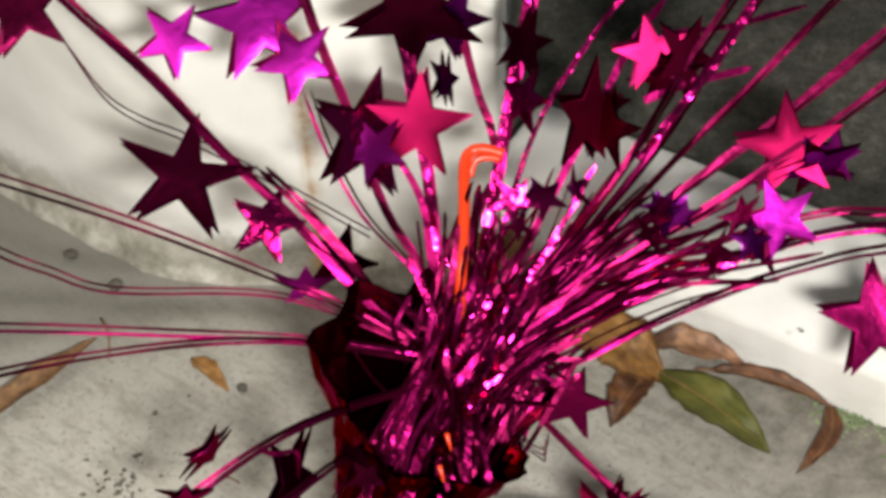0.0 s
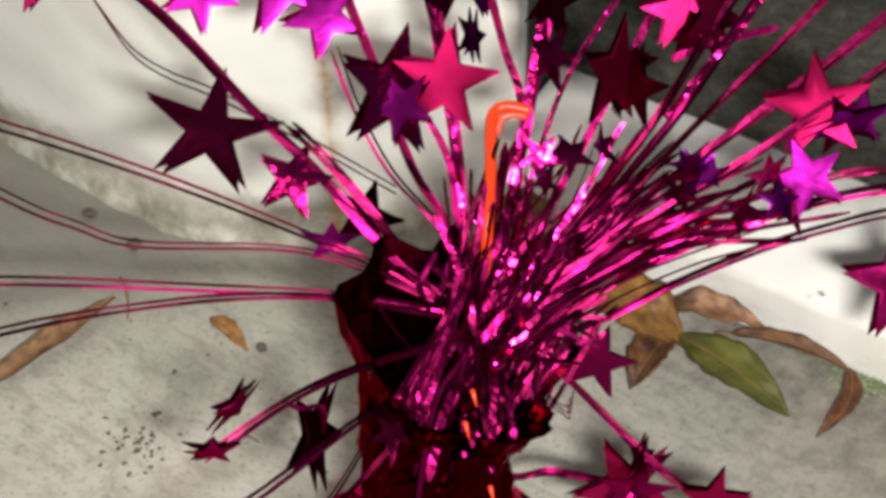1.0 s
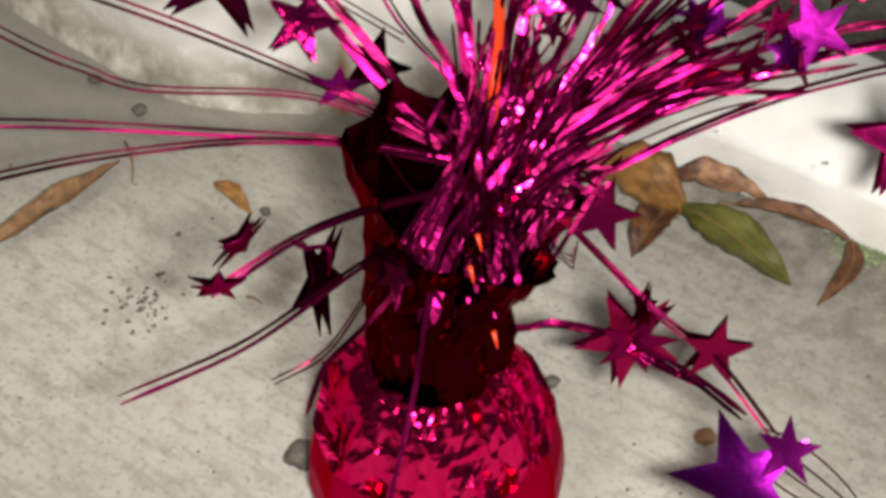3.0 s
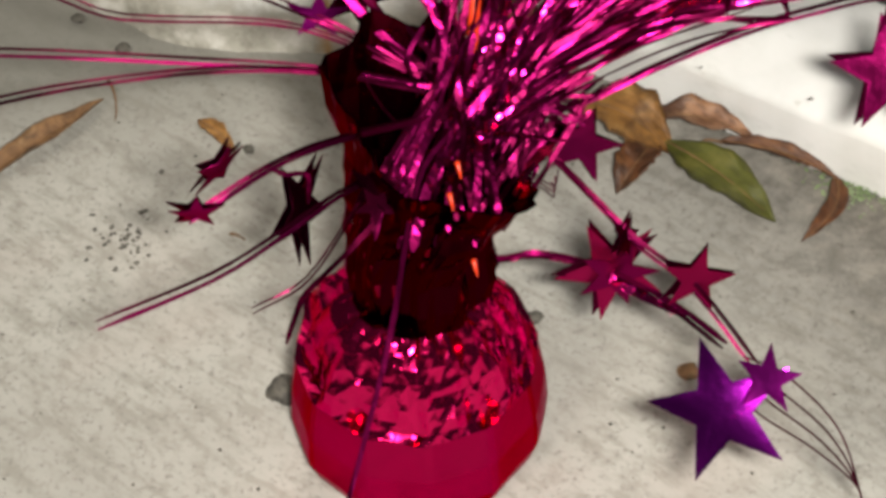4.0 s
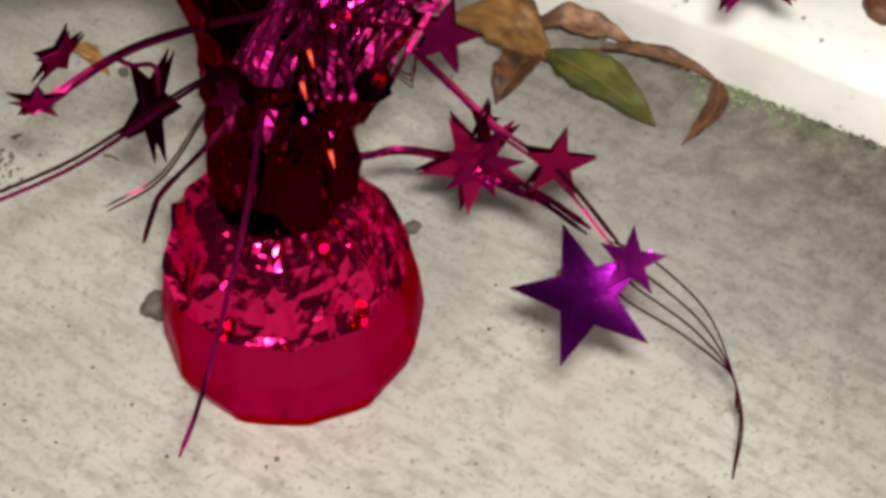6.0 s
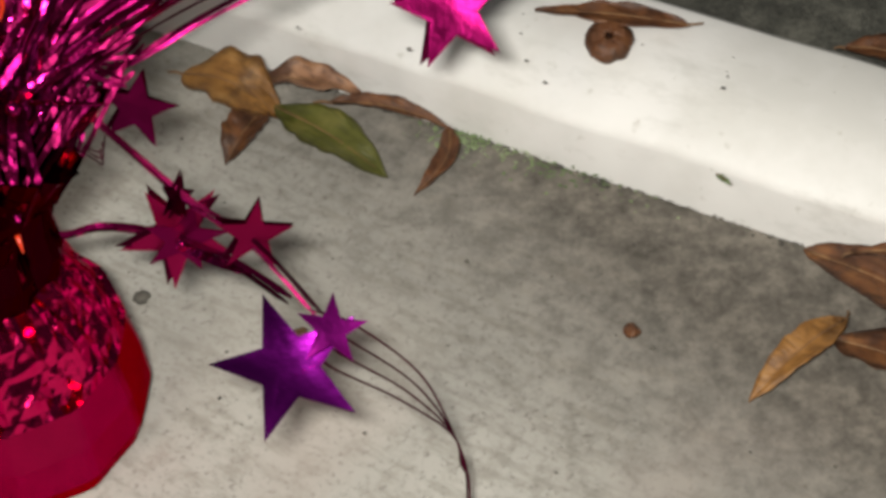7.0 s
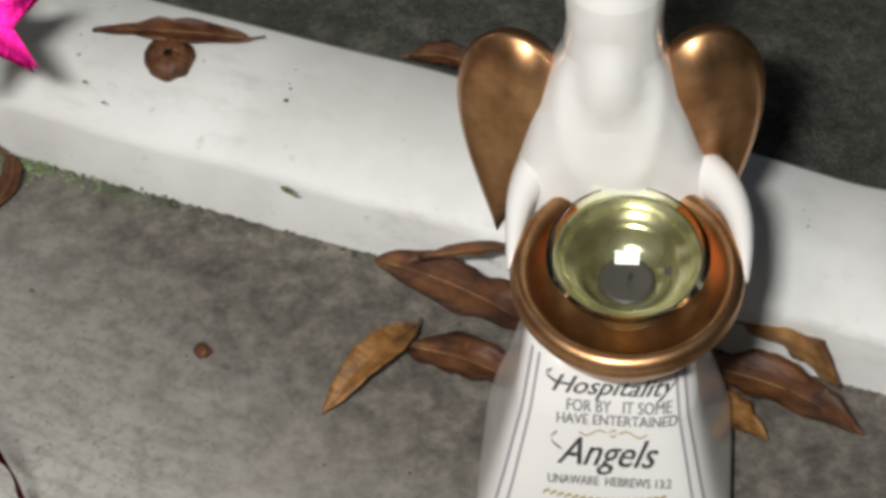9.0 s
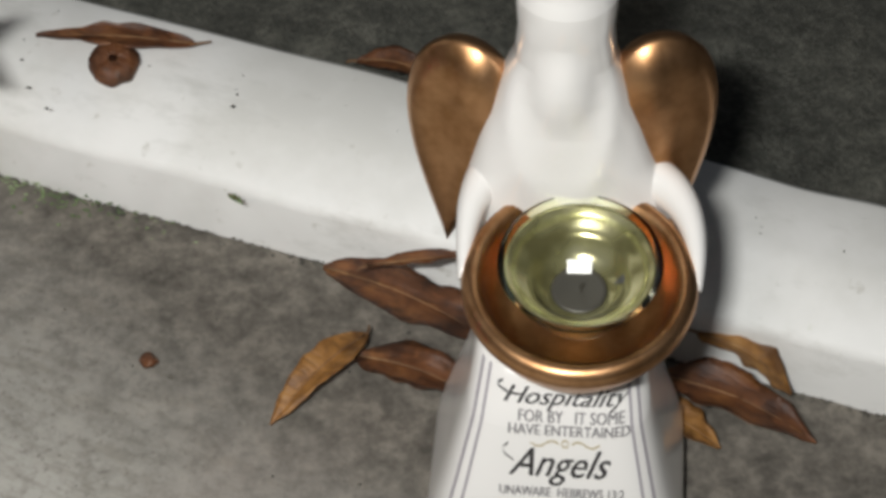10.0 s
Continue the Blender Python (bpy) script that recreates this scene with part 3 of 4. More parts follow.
for k in range(100):
    w = rnd.random()
    u1, v1, d1 = 58 + 70 * w + rnd.uniform(-6, 6), 80 - 30 * w + rnd.uniform(-9, 7), rnd.uniform(-16, 12)
    u0, v0 = rnd.uniform(2, 22), rnd.uniform(2, 20)
    reach = rnd.uniform(0.45, 1.0)
    lift = rnd.uniform(0, 5) + 3 * w
    mid = (u0 + (u1 - u0) * 0.5, v0 + (v1 - v0) * 0.5 + lift * (0.4 + w), d1 * 0.5)
    end = (u0 + (u1 - u0) * reach, v0 + (v1 - v0) * reach + (lift if reach < 0.7 else 0), d1 * reach)
    strand([(u0, v0, rnd.uniform(-4, 6)), mid, end] if reach > 0.7 else [(u0, v0, rnd.uniform(-4, 6)), ((u0 + end[0]) / 2, (v0 + end[1]) / 2 + lift * 0.4, d1 * 0.3), end], rnd.uniform(0.8, 1.8), rnd.choice((STRIP, STRIP, DIM_FOIL, DIM_FOIL, FOIL)), 200 + k, 1.7, wobble=0.15)
for k in range(64):
    w = rnd.random()
    u0, v0 = rnd.uniform(-12, 18), rnd.uniform(-4, 18)
    u1, v1, d1 = -6 + 66 * w + rnd.uniform(-5, 5), 66 + 26 * w * rnd.random() + rnd.uniform(-22, 10), rnd.uniform(-18, 10)
    reach = rnd.uniform(0.5, 1.0)
    strand([(u0, v0, rnd.uniform(-4, 8)), ((u0 + u1) / 2 + rnd.uniform(-2, 2), (v0 + v1) / 2, d1 * 0.5), (u0 + (u1 - u0) * max(0.62, reach), v0 + (v1 - v0) * max(0.62, reach), d1)], rnd.uniform(0.9, 2.6), rnd.choice((STRIP, STRIP, FOIL, DIM_FOIL)), 400 + k, 1.6, wobble=0.25)
for k in range(14):
    w = rnd.random()
    star(16 + 84 * w + rnd.uniform(-6, 6), 64 - 14 * w + rnd.uniform(-10, 14), rnd.uniform(-6, 14), rnd.uniform(6, 11), rnd.uniform(0, 72), rnd.uniform(-65, 65), rnd.uniform(-30, 55), rnd.choice((FOIL, STRIP, PURPLE)), 0.2, back=False)
# short curled strips where the sheaf leaves the neck
for k in range(64):
    u0, v0 = rnd.uniform(-14, 20), rnd.uniform(-12, 14)
    a = rnd.gauss(1.2, 0.55)
    ln = rnd.uniform(20, 46)
    bow = rnd.uniform(-4, 4)
    strand([(u0, v0, rnd.uniform(0, 9)), (u0 + math.cos(a) * ln * 0.5 + bow, v0 + math.sin(a) * ln * 0.5, rnd.uniform(5, 12)), (u0 + math.cos(a) * ln, v0 + math.sin(a) * ln, rnd.uniform(2, 12))], rnd.uniform(0.9, 2.2), rnd.choice((STRIP, STRIP, DIM_FOIL, FOIL, DIM_FOIL)), 600 + k, 1.7, wobble=0.15)
# strips that hang over the front lip
for k in range(30):
    u0 = rnd.uniform(-26, 14)
    drop = rnd.uniform(12, 34)
    strand([(u0 * 0.5 + 2, rnd.uniform(0, 10), rnd.uniform(2, 8)), (u0 * 0.9, -6 - drop * 0.3, rnd.uniform(11, 17)), (u0 * 1.05 + rnd.uniform(-3, 3), -8 - drop, rnd.uniform(10, 18))], rnd.uniform(1.2, 2.4), rnd.choice((STRIP, STRIP, DIM_FOIL)), 700 + k, 0.7)
# the lower flank of the sheaf against the dark neck
for k in range(20):
    u0, v0 = rnd.uniform(8, 20), rnd.uniform(-36, -6)
    strand([(u0, v0, rnd.uniform(-10, 2)), (u0 + 12, v0 + 18, -4), (34 + rnd.uniform(-8, 14), 8 + rnd.uniform(-6, 12), rnd.uniform(-12, 0))], rnd.uniform(1.0, 1.9), rnd.choice((DIM_FOIL, DIM_FOIL, STRIP)), 800 + k, 0.7)

# low strands over the front
strand([(2, 2, 6), (-9, -13, 14), (-13, -36, 25), (-16, -67, 40), (-25, -114, 60), (-31, -133, 66)], 1.6, STRIP, 301, 0.9, wobble=0.25)
strand([(4, -2, 8), (-6, -16, 20), (-11, -40, 26)], 3.0, STRIP, 302, 0.5)
twin([(0, 6, 4), (-13, 2, 10), (-37, -6, 30), (-54, -15, 48), (-77, -32, 58)], 2.0, 1.8, (DIM_FOIL, STRIP), 303, 0.5)
twin([(-8, -2, 2), (-22, -14, 4), (-36, -23, 20), (-52, -36, 35), (-70, -49, 50), (-101, -64, 70)], 2.6, 1.5, (DIM_FOIL, STRIP), 305, 0.5)
twin([(-14, -8, 2), (-29, -24, 5), (-45, -50, 15), (-62, -61, 20)], 1.8, 0.9, (DIM_FOIL, DIM_FOIL), 307)
strand([(-20, -26, 4), (-34, -42, 4), (-46, -55, 8), (-49, -62, 10), (-52, -72, 10)], 2.0, DIM_FOIL, 309, 0.4)
strand([(-54, -15, 48), (-50, -17, 42), (-44, -17, 35), (-45, -26, 22)], 1.6, STRIP, 310, 0.6)
# the drooping arm with its stars
twin([(18, 4, -4), (31, -7, -5), (46, -21, 0), (61, -35, 2), (80, -49, 5), (100, -73, 8)], 2.2, 1.5, (DIM_FOIL, DIM_FOIL), 320, 0.6)
strand([(20, 2, -5), (33, -9, -5), (48, -23, 0), (63, -37, 2)], 1.4, STRIP, 322)
twin([(8, -42, -24), (16, -43, -28), (26, -41, -28), (38, -42, -26), (53, -46, -22), (74, -56, -8), (90, -67, 5)], 2.2, 2.0, (DIM_FOIL, STRIP), 323, 0.5)
strand([(53, -48, -22), (66, -54, -14), (78, -58, -6)], 3.0, FOIL, 325, 0.5)
for k in range(4):
    line = smooth_line([spot(*q) for q in ((96 + 1 * k, -70 - 1.5 * k, 8), (109 - 3.3 * k, -75 - 3.7 * k, 8), (129 - 2.4 * k, -93 - 2.7 * k, -12), (139, -114 - 0.4 * k, -26), (144 - 0.8 * k, -133 + 2 * k, -37)) + (((142, -153, -48.5),) if k < 2 else ())], 6)
    v, f = tube(line, 0.0004, 5)
    part("wire", v, f, DIM_FOIL, piece)

# curled threads under the sheaf
for k in range(3):
    line = smooth_line([spot(*q) for q in ((22, -8 - 3 * k, -4), (28 + k, -15 - 2 * k, -2), (33, -17 - 2 * k, -3), (34 - k, -12 - 2 * k, -4))], 6)
    v, f = tube(line, 0.0003, 5)
    part("wire", v, f, DIM_FOIL, piece)

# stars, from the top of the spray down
star(-143, 126, 0, 18.5, 53, 18, 25, DIM_FOIL)
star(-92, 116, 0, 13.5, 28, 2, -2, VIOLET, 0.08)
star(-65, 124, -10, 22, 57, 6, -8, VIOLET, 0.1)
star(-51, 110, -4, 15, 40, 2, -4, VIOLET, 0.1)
star(-12, 125, 0, 24, 35, 6, 42, DIM_FOIL)
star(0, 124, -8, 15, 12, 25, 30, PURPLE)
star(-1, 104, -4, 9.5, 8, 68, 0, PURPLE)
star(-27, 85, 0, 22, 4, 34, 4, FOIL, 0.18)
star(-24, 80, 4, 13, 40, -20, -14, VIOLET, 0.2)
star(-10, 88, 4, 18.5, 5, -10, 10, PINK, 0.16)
star(-85, 70, 12, 23.5, 9, 16, -24, DIM_FOIL, 0.14, 0.33)
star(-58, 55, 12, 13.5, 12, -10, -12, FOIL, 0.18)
star(-36, 43, -10, 14, 18, -20, 20, SHADED_WRAP, 0.08)
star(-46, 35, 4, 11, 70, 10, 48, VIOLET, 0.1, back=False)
star(25, 116, -4, 12, 6, 40, 10, DIM_FOIL)
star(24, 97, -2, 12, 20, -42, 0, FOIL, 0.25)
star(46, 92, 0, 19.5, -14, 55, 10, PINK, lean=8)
star(52, 88, -4, 15, 20, -50, 12, DIM_FOIL)
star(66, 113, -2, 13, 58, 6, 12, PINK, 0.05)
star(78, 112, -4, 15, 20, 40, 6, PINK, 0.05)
star(72, 106, -8, 14, 40, 20, 62, DIM_FOIL)
star(111, 82, 2, 18.5, 62, 4, 16, PINK, 0.04)
star(121, 76, -2, 16, 30, 26, 58, PURPLE, 0.16)
star(126, 80, -4, 10, 10, -30, 20, VIOLET, 0.2)
star(108, 59, 4, 14, 49, 2, -6, VIOLET, 0.16)
star(103, 50, 2, 10, 20, 40, -20, FOIL, 0.2)
star(147, 26, -48, 21.5, -10, 4, 0, STRIP, 0.16)
star(42, -3, -24, 14, 17, -10, 26, STRIP)
star(-67, -16, 62, 11, 30, 78, 0, STRIP, lean=42)
star(-74, -30, 60, 9, 10, 62, 30, STRIP, lean=45)
star(-48, -28, 12, 19, 15, 74, 0, DIM_FOIL, lean=6)
star(53, -45, -24, 19.5, 40, 10, 26, PINK, 0.06, 0.36)
star(55, -46, -22, 15, 8, 16, 40, STRIP, 0.06, back=False)
star(80, -46, 6, 13, 5, 10, 28, PINK, 0.06, 0.38)
star(57, -33, 2, 8, 0, 60, 10, DIM_FOIL)
star(89, -87, 14, 25, -14, 9, -17, PURPLE, 0.24, 0.40, back=False)
star(103, -76, 18, 12, 10, 18, -14, VIOLET, 0.14, back=False)
for k in range(6):
    star(rnd.uniform(-26, 4), rnd.uniform(-26, -2), rnd.uniform(16, 22), rnd.uniform(6, 10), rnd.uniform(0, 72), rnd.uniform(-60, 60), rnd.uniform(-40, 40), rnd.choice((STRIP, DIM_FOIL)), 0.2, back=False)
v, f = lathe(8, 12, lambda v, a: (0.0026 * math.sin(math.pi * (0.02 + 0.96 * v)), 0.0026 * -math.cos(math.pi * v)), lambda v: spot(9, -3, 14))
part("bead", v, f, FOIL, piece, "round shiny magenta bead", True)

# orange plastic hook standing in the sheaf
hook = smooth_line([spot(*q) for q in ((4, 16, -2), (5, 39, 7), (5.5, 59, 2), (5, 76, -6), (7, 80.5, -8), (11, 81.5, -8), (18, 80, -8))], 5)
v, f = tube(hook, 0.0020, 10)
part("hook", v, f, ORANGE, piece, "bright orange plastic hook", True)
v, f = tube(smooth_line([spot(*q) for q in ((7, 72, -5), (8.5, 77, -5), (12, 78.5, -5), (17, 78, -5))], 5), 0.0012, 8)
part("hook_tip", v, f, ORANGE, piece, "bent-back orange plastic end", True)
for u, w, d in ((2, -11, 22), (0, -21, 24), (8, -42, 14)):
    v, f = tube(bezier(spot(u, w, d), spot(u + 1, w - 3, d + 1), spot(u + 1.5, w - 5.5, d), 5), 0.0010, 6, 0.8)
    part("tag_end", v, f, ORANGE, piece, "orange scrap caught in the foil", True)

# ---------- angel figurine ----------
def superform(hw, hd, yc, z, n, p):
    out = []
    for i in range(n):
        a = 2 * math.pi * i / n
        c, s = math.cos(a), math.sin(a)
        out.append(Vector((hw * math.copysign(abs(c) ** (2 / p), c), yc + hd * math.copysign(abs(s) ** (2 / p), s), z)))
    return out


BODY = [(0.000, 0.0402, 0.0400, 0.000, 5.5), (0.003, 0.0432, 0.0420, 0.000, 5.5), (0.006, 0.0426, 0.0412, 0.000, 5.5), (0.030, 0.0361, 0.0345, 0.001, 5.2), (0.055, 0.0299, 0.0275, 0.003, 4.6),
        (0.070, 0.0270, 0.0225, 0.009, 3.4), (0.078, 0.0290, 0.0170, 0.026, 2.6), (0.086, 0.0330, 0.0150, 0.038, 2.4), (0.094, 0.0345, 0.0160, 0.040, 2.4), (0.102, 0.0328, 0.0170, 0.0405, 2.4), (0.118, 0.0278, 0.0175, 0.0420, 2.4), (0.133, 0.0234, 0.0175, 0.0440, 2.3),
        (0.143, 0.0202, 0.0168, 0.0445, 2.2), (0.150, 0.0176, 0.0158, 0.0440, 2.1), (0.156, 0.0155, 0.0152, 0.0435, 2.0), (0.168, 0.0147, 0.0150, 0.0430, 2.0), (0.176, 0.0153, 0.0158, 0.0430, 2.0), (0.181, 0.0155, 0.0160, 0.0430, 2.0),
        (0.185, 0.0142, 0.0148, 0.0430, 2.0), (0.197, 0.0132, 0.0140, 0.0430, 2.0), (0.206, 0.0098, 0.0105, 0.0430, 2.0), (0.210, 0.0045, 0.0050, 0.0430, 2.0)]


def body_at(z):
    for a, b in zip(BODY, BODY[1:]):
        if z <= b[0]:
            u = (z - a[0]) / (b[0] - a[0])
            return [x + (y - x) * u for x, y in zip(a, b)]
    return list(BODY[-1])


def front_of(x, z, proud=0.0003):
    _, hw, hd, yc, p = body_at(z)
    t = min(0.999, abs(x) / hw)
    return Vector((x, yc - hd * (1 - t ** p) ** (1 / p) - proud, z))


def lettering(text, width, height, lean=0.0):
    """The outline of a line of writing as vertices and faces, centred, fitted to a width and a height."""
    cu = bpy.data.curves.new("lettering", "FONT")
    cu.body, cu.size, cu.align_x, cu.shear, cu.resolution_u = text, 1.0, "CENTER", lean, 3
    ob = new("lettering", cu)
    me = bpy.data.meshes.new_from_object(ob.evaluated_get(bpy.context.evaluated_depsgraph_get()))
    vs = [v.co.copy() for v in me.vertices]
    fs = [tuple(p.vertices) for p in me.polygons]
    bpy.data.objects.remove(ob)
    bpy.data.curves.remove(cu)
    bpy.data.meshes.remove(me)
    x0, x1 = min(v.x for v in vs), max(v.x for v in vs)
    s = width / (x1 - x0)
    return [((v.x - (x0 + x1) / 2) * s, v.y * height) for v in vs], fs


def figurine():
    verts, faces, slots = [], [], []

    def add(v, f, slot):
        n = len(verts)
        verts.extend(v)
        faces.extend(tuple(i + n for i in q) for q in f)
        slots.extend([slot] * len(f))

    # robe, shoulders and head in one loft
    sides = 72
    zs = sorted(set([b[0] for b in BODY] + [0.0125 + 0.006 * k for k in range(34)]))
    rings = []
    for z in zs:
        _, hw, hd, yc, p = body_at(z)
        ring = superform(hw, hd, yc, z, sides, p)
        for q in ring:
            q.x -= 0.0026 * min(1.0, max(0.0, (z - 0.075) / 0.05))
            if 0.095 < z < 0.172:
                # veil hem: a soft U-shaped step over the chest, below the chin
                e = (((q.x + 0.003) / 0.0105) ** 2 + ((z - 0.150) / 0.015) ** 2)
                if q.y < yc:
                    q.y -= 0.0030 * max(0, 1 - e) + 0.0012 * math.exp(-((math.sqrt(((q.x + 0.003) / 0.0165) ** 2 + ((z - 0.144) / 0.034) ** 2) - 1) / 0.16) ** 2)
        rings.append(ring)
    v = [q for r in rings for q in r]
    f = [(j * sides + i, j * sides + (i + 1) % sides, (j + 1) * sides + (i + 1) % sides, (j + 1) * sides + i) for j in range(len(zs) - 1) for i in range(sides)]
    f += [tuple(range(sides))[::-1], tuple((len(zs) - 1) * sides + i for i in range(sides))]
    add(v, f, 0)
    # sleeves round the bowl
    for s in (-1, 1):
        pts = bezier((0.0225 * s, 0.042, 0.103), (0.0375 * s + 0.005, 0.032, 0.109), (0.0362 * s + 0.005, 0.000, 0.097), 20)
        v, f = tube(pts, 0.0084, 20, 0.82, 1.2)
        add(v, f, 0)
    # wings: thick rounded drops, swept back
    for s in (-1, 1):
        outline = []
        for k in range(40):
            a = 2 * math.pi * k / 40
            drop = math.sin(a / 2) ** 1.35
            outline.append((0.0165 * drop * math.sin(a) * 1.55, -0.088 * (math.cos(a) * 0.5 + 0.5) + 0.041))
        m = Matrix.Translation((0.030 * s - 0.006 + 0.0045 * (s > 0), 0.046, 0.1135 + 0.005 * (s > 0))) @ Euler((radians(-3), radians(-4 * s), radians(18 * s))).to_matrix().to_4x4()
        v, f = [], []
        # front face with a raised crease from the shoulder to the tip, round edges, flatter back
        depth = [(-0.0050, 0.45), (-0.0058, 0.74), (-0.0022, 0.97), (0.0, 1.0), (0.0045, 0.95), (0.006, 0.80)]
        for d, sc in depth:
            v += [m @ Vector((x * sc, d - (0.0022 * max(0.0, 1 - abs(x * sc + 0.004 * s) / 0.006) if d < -0.004 else 0), z * sc)) for x, z in outline]
        for j in range(len(depth) - 1):
            f += [(j * 40 + k, j * 40 + (k + 1) % 40, (j + 1) * 40 + (k + 1) % 40, (j + 1) * 40 + k) for k in range(40)]
        f += [tuple(range(40))[::-1], tuple((len(depth) - 1) * 40 + k for k in range(40))]
        add(v, f, 1)
    # copper bowl with a rolled rim, hollow inside
    prof = [(0.004, 0.069), (0.016, 0.0660), (0.026, 0.077), (0.032, 0.086), (0.0350, 0.0915), (0.0364, 0.0940), (0.0367, 0.0965), (0.0356, 0.0990), (0.0334, 0.1000), (0.0312, 0.0990), (0.0300, 0.0966), (0.0286, 0.0920), (0.026, 0.0872), (0.020, 0.0842), (0.010, 0.0832), (0.002, 0.0830)]
    n = 56
    v = [Vector((BOWL[0] + r * math.cos(2 * math.pi * i / n), BOWL[1] + r * math.sin(2 * math.pi * i / n), z + 0.002 + 0.12 * r * math.sin(2 * math.pi * i / n))) for r, z in prof for i in range(n)]
    f = [(j * n + i, j * n + (i + 1) % n, (j + 1) * n + (i + 1) % n, (j + 1) * n + i) for j in range(len(prof) - 1) for i in range(n)]
    f += [tuple(range(n))[::-1], tuple((len(prof) - 1) * n + i for i in range(n))]
    add(v, f, 1)

    # printed words, curved onto the front
    for text, z, width, height, lean, slot, off in (("Hospitality", 0.0617, 0.0400, 0.0066, 0.45, 2, 0.0028), ("FOR BY   IT SOME", 0.0570, 0.0335, 0.0046, 0, 3, 0.0045), ("HAVE ENTERTAINED", 0.0532, 0.0385, 0.0046, 0, 3, 0.0040),
                                                   ("Angels", 0.0385, 0.0325, 0.0145, 0.45, 2, 0.0015), ("UNAWARE  HEBREWS 13:2", 0.0312, 0.0400, 0.0048, 0, 3, 0.0025)):
        pts, f = lettering(text, width, height, lean)
        add([front_of(x + off, z + y) for x, y in pts], f, slot)
        if not lean:
            add([front_of(x + off + 0.0002, z + y, 0.00035) for x, y in pts], f, slot)
        if lean:
            # heavier strokes and a flourish before the capital
            add([front_of(x + off + 0.00025, z + y, 0.00035) for x, y in pts], f, slot)
            fl = [(-0.5 * width + off + 0.0015 - 0.0035 * math.sin(2.6 * u), z + height * (0.35 + 0.42 * u)) for u in (k / 10 for k in range(11))]
            v = [front_of(x, zz + d) for x, zz in fl for d in (-0.0003, 0.0004)]
            add(v, [(2 * k, 2 * k + 1, 2 * k + 3, 2 * k + 2) for k in range(10)], slot)

    def scroll(path, half, slot):
        v = [front_of(x, z + d) for x, z in path for d in (-half, half)]
        add(v, [(2 * k, 2 * k + 1, 2 * k + 3, 2 * k + 2) for k in range(len(path) - 1)], slot)

    for s in (-1, 1):
        scroll([(s * (0.002 + 0.009 * u) + 0.003, 0.0502 + 0.0010 * math.sin(6.5 * u)) for u in (k / 14 for k in range(15))], 0.00028, 4)
    for k in range(8):
        a = k * math.pi / 4
        scroll([(0.003 + 0.0012 * math.cos(a), 0.0503 + 0.0012 * math.sin(a)), (0.003 + 0.0012 * math.cos(a + 0.8), 0.0503 + 0.0012 * math.sin(a + 0.8))], 0.0003, 4)
    # garland of small gold leaves below the words
    for k in range(17):
        x = -0.019 + 0.038 * k / 16
        z = 0.0270 - 0.0022 * math.cos(x / 0.019 * math.pi / 2)
        scroll([(x, z), (x + 0.0008, z + 0.0009), (x + 0.0022, z + 0.0013)], 0.0005, 4)
    # grey double lines down the corners of the robe
    for s in (-1, 1):
        for share in (0.80, 0.89):
            path = [(s * share, 0.008 + 0.070 * k / 24) for k in range(25)]
            v = [front_of(x * body_at(z)[1] + d, z) for x, z in path for d in (-0.00045, 0.00045)]
            add(v, [(2 * k, 2 * k + 1, 2 * k + 3, 2 * k + 2) for k in range(24)], 5)
    ob = link_mesh("angel_figurine", verts, faces, [CERAMIC, COPPER, INK, GREY_INK, GOLD_INK, STRIPE_INK], True, slots)
    ob.matrix_world = STAND
    return tagged(ob, "white ceramic angel figurine with copper wings and bowl", "figurine")


BOWL = (0.005, 0.0)
TURN = radians(-17)
STAND = Matrix.Translation((0.377, -0.056, 0.003)) @ Matrix.Rotation(TURN, 4, "Z") @ Matrix.Rotation(radians(-5.2), 4, "Y")
figurine()


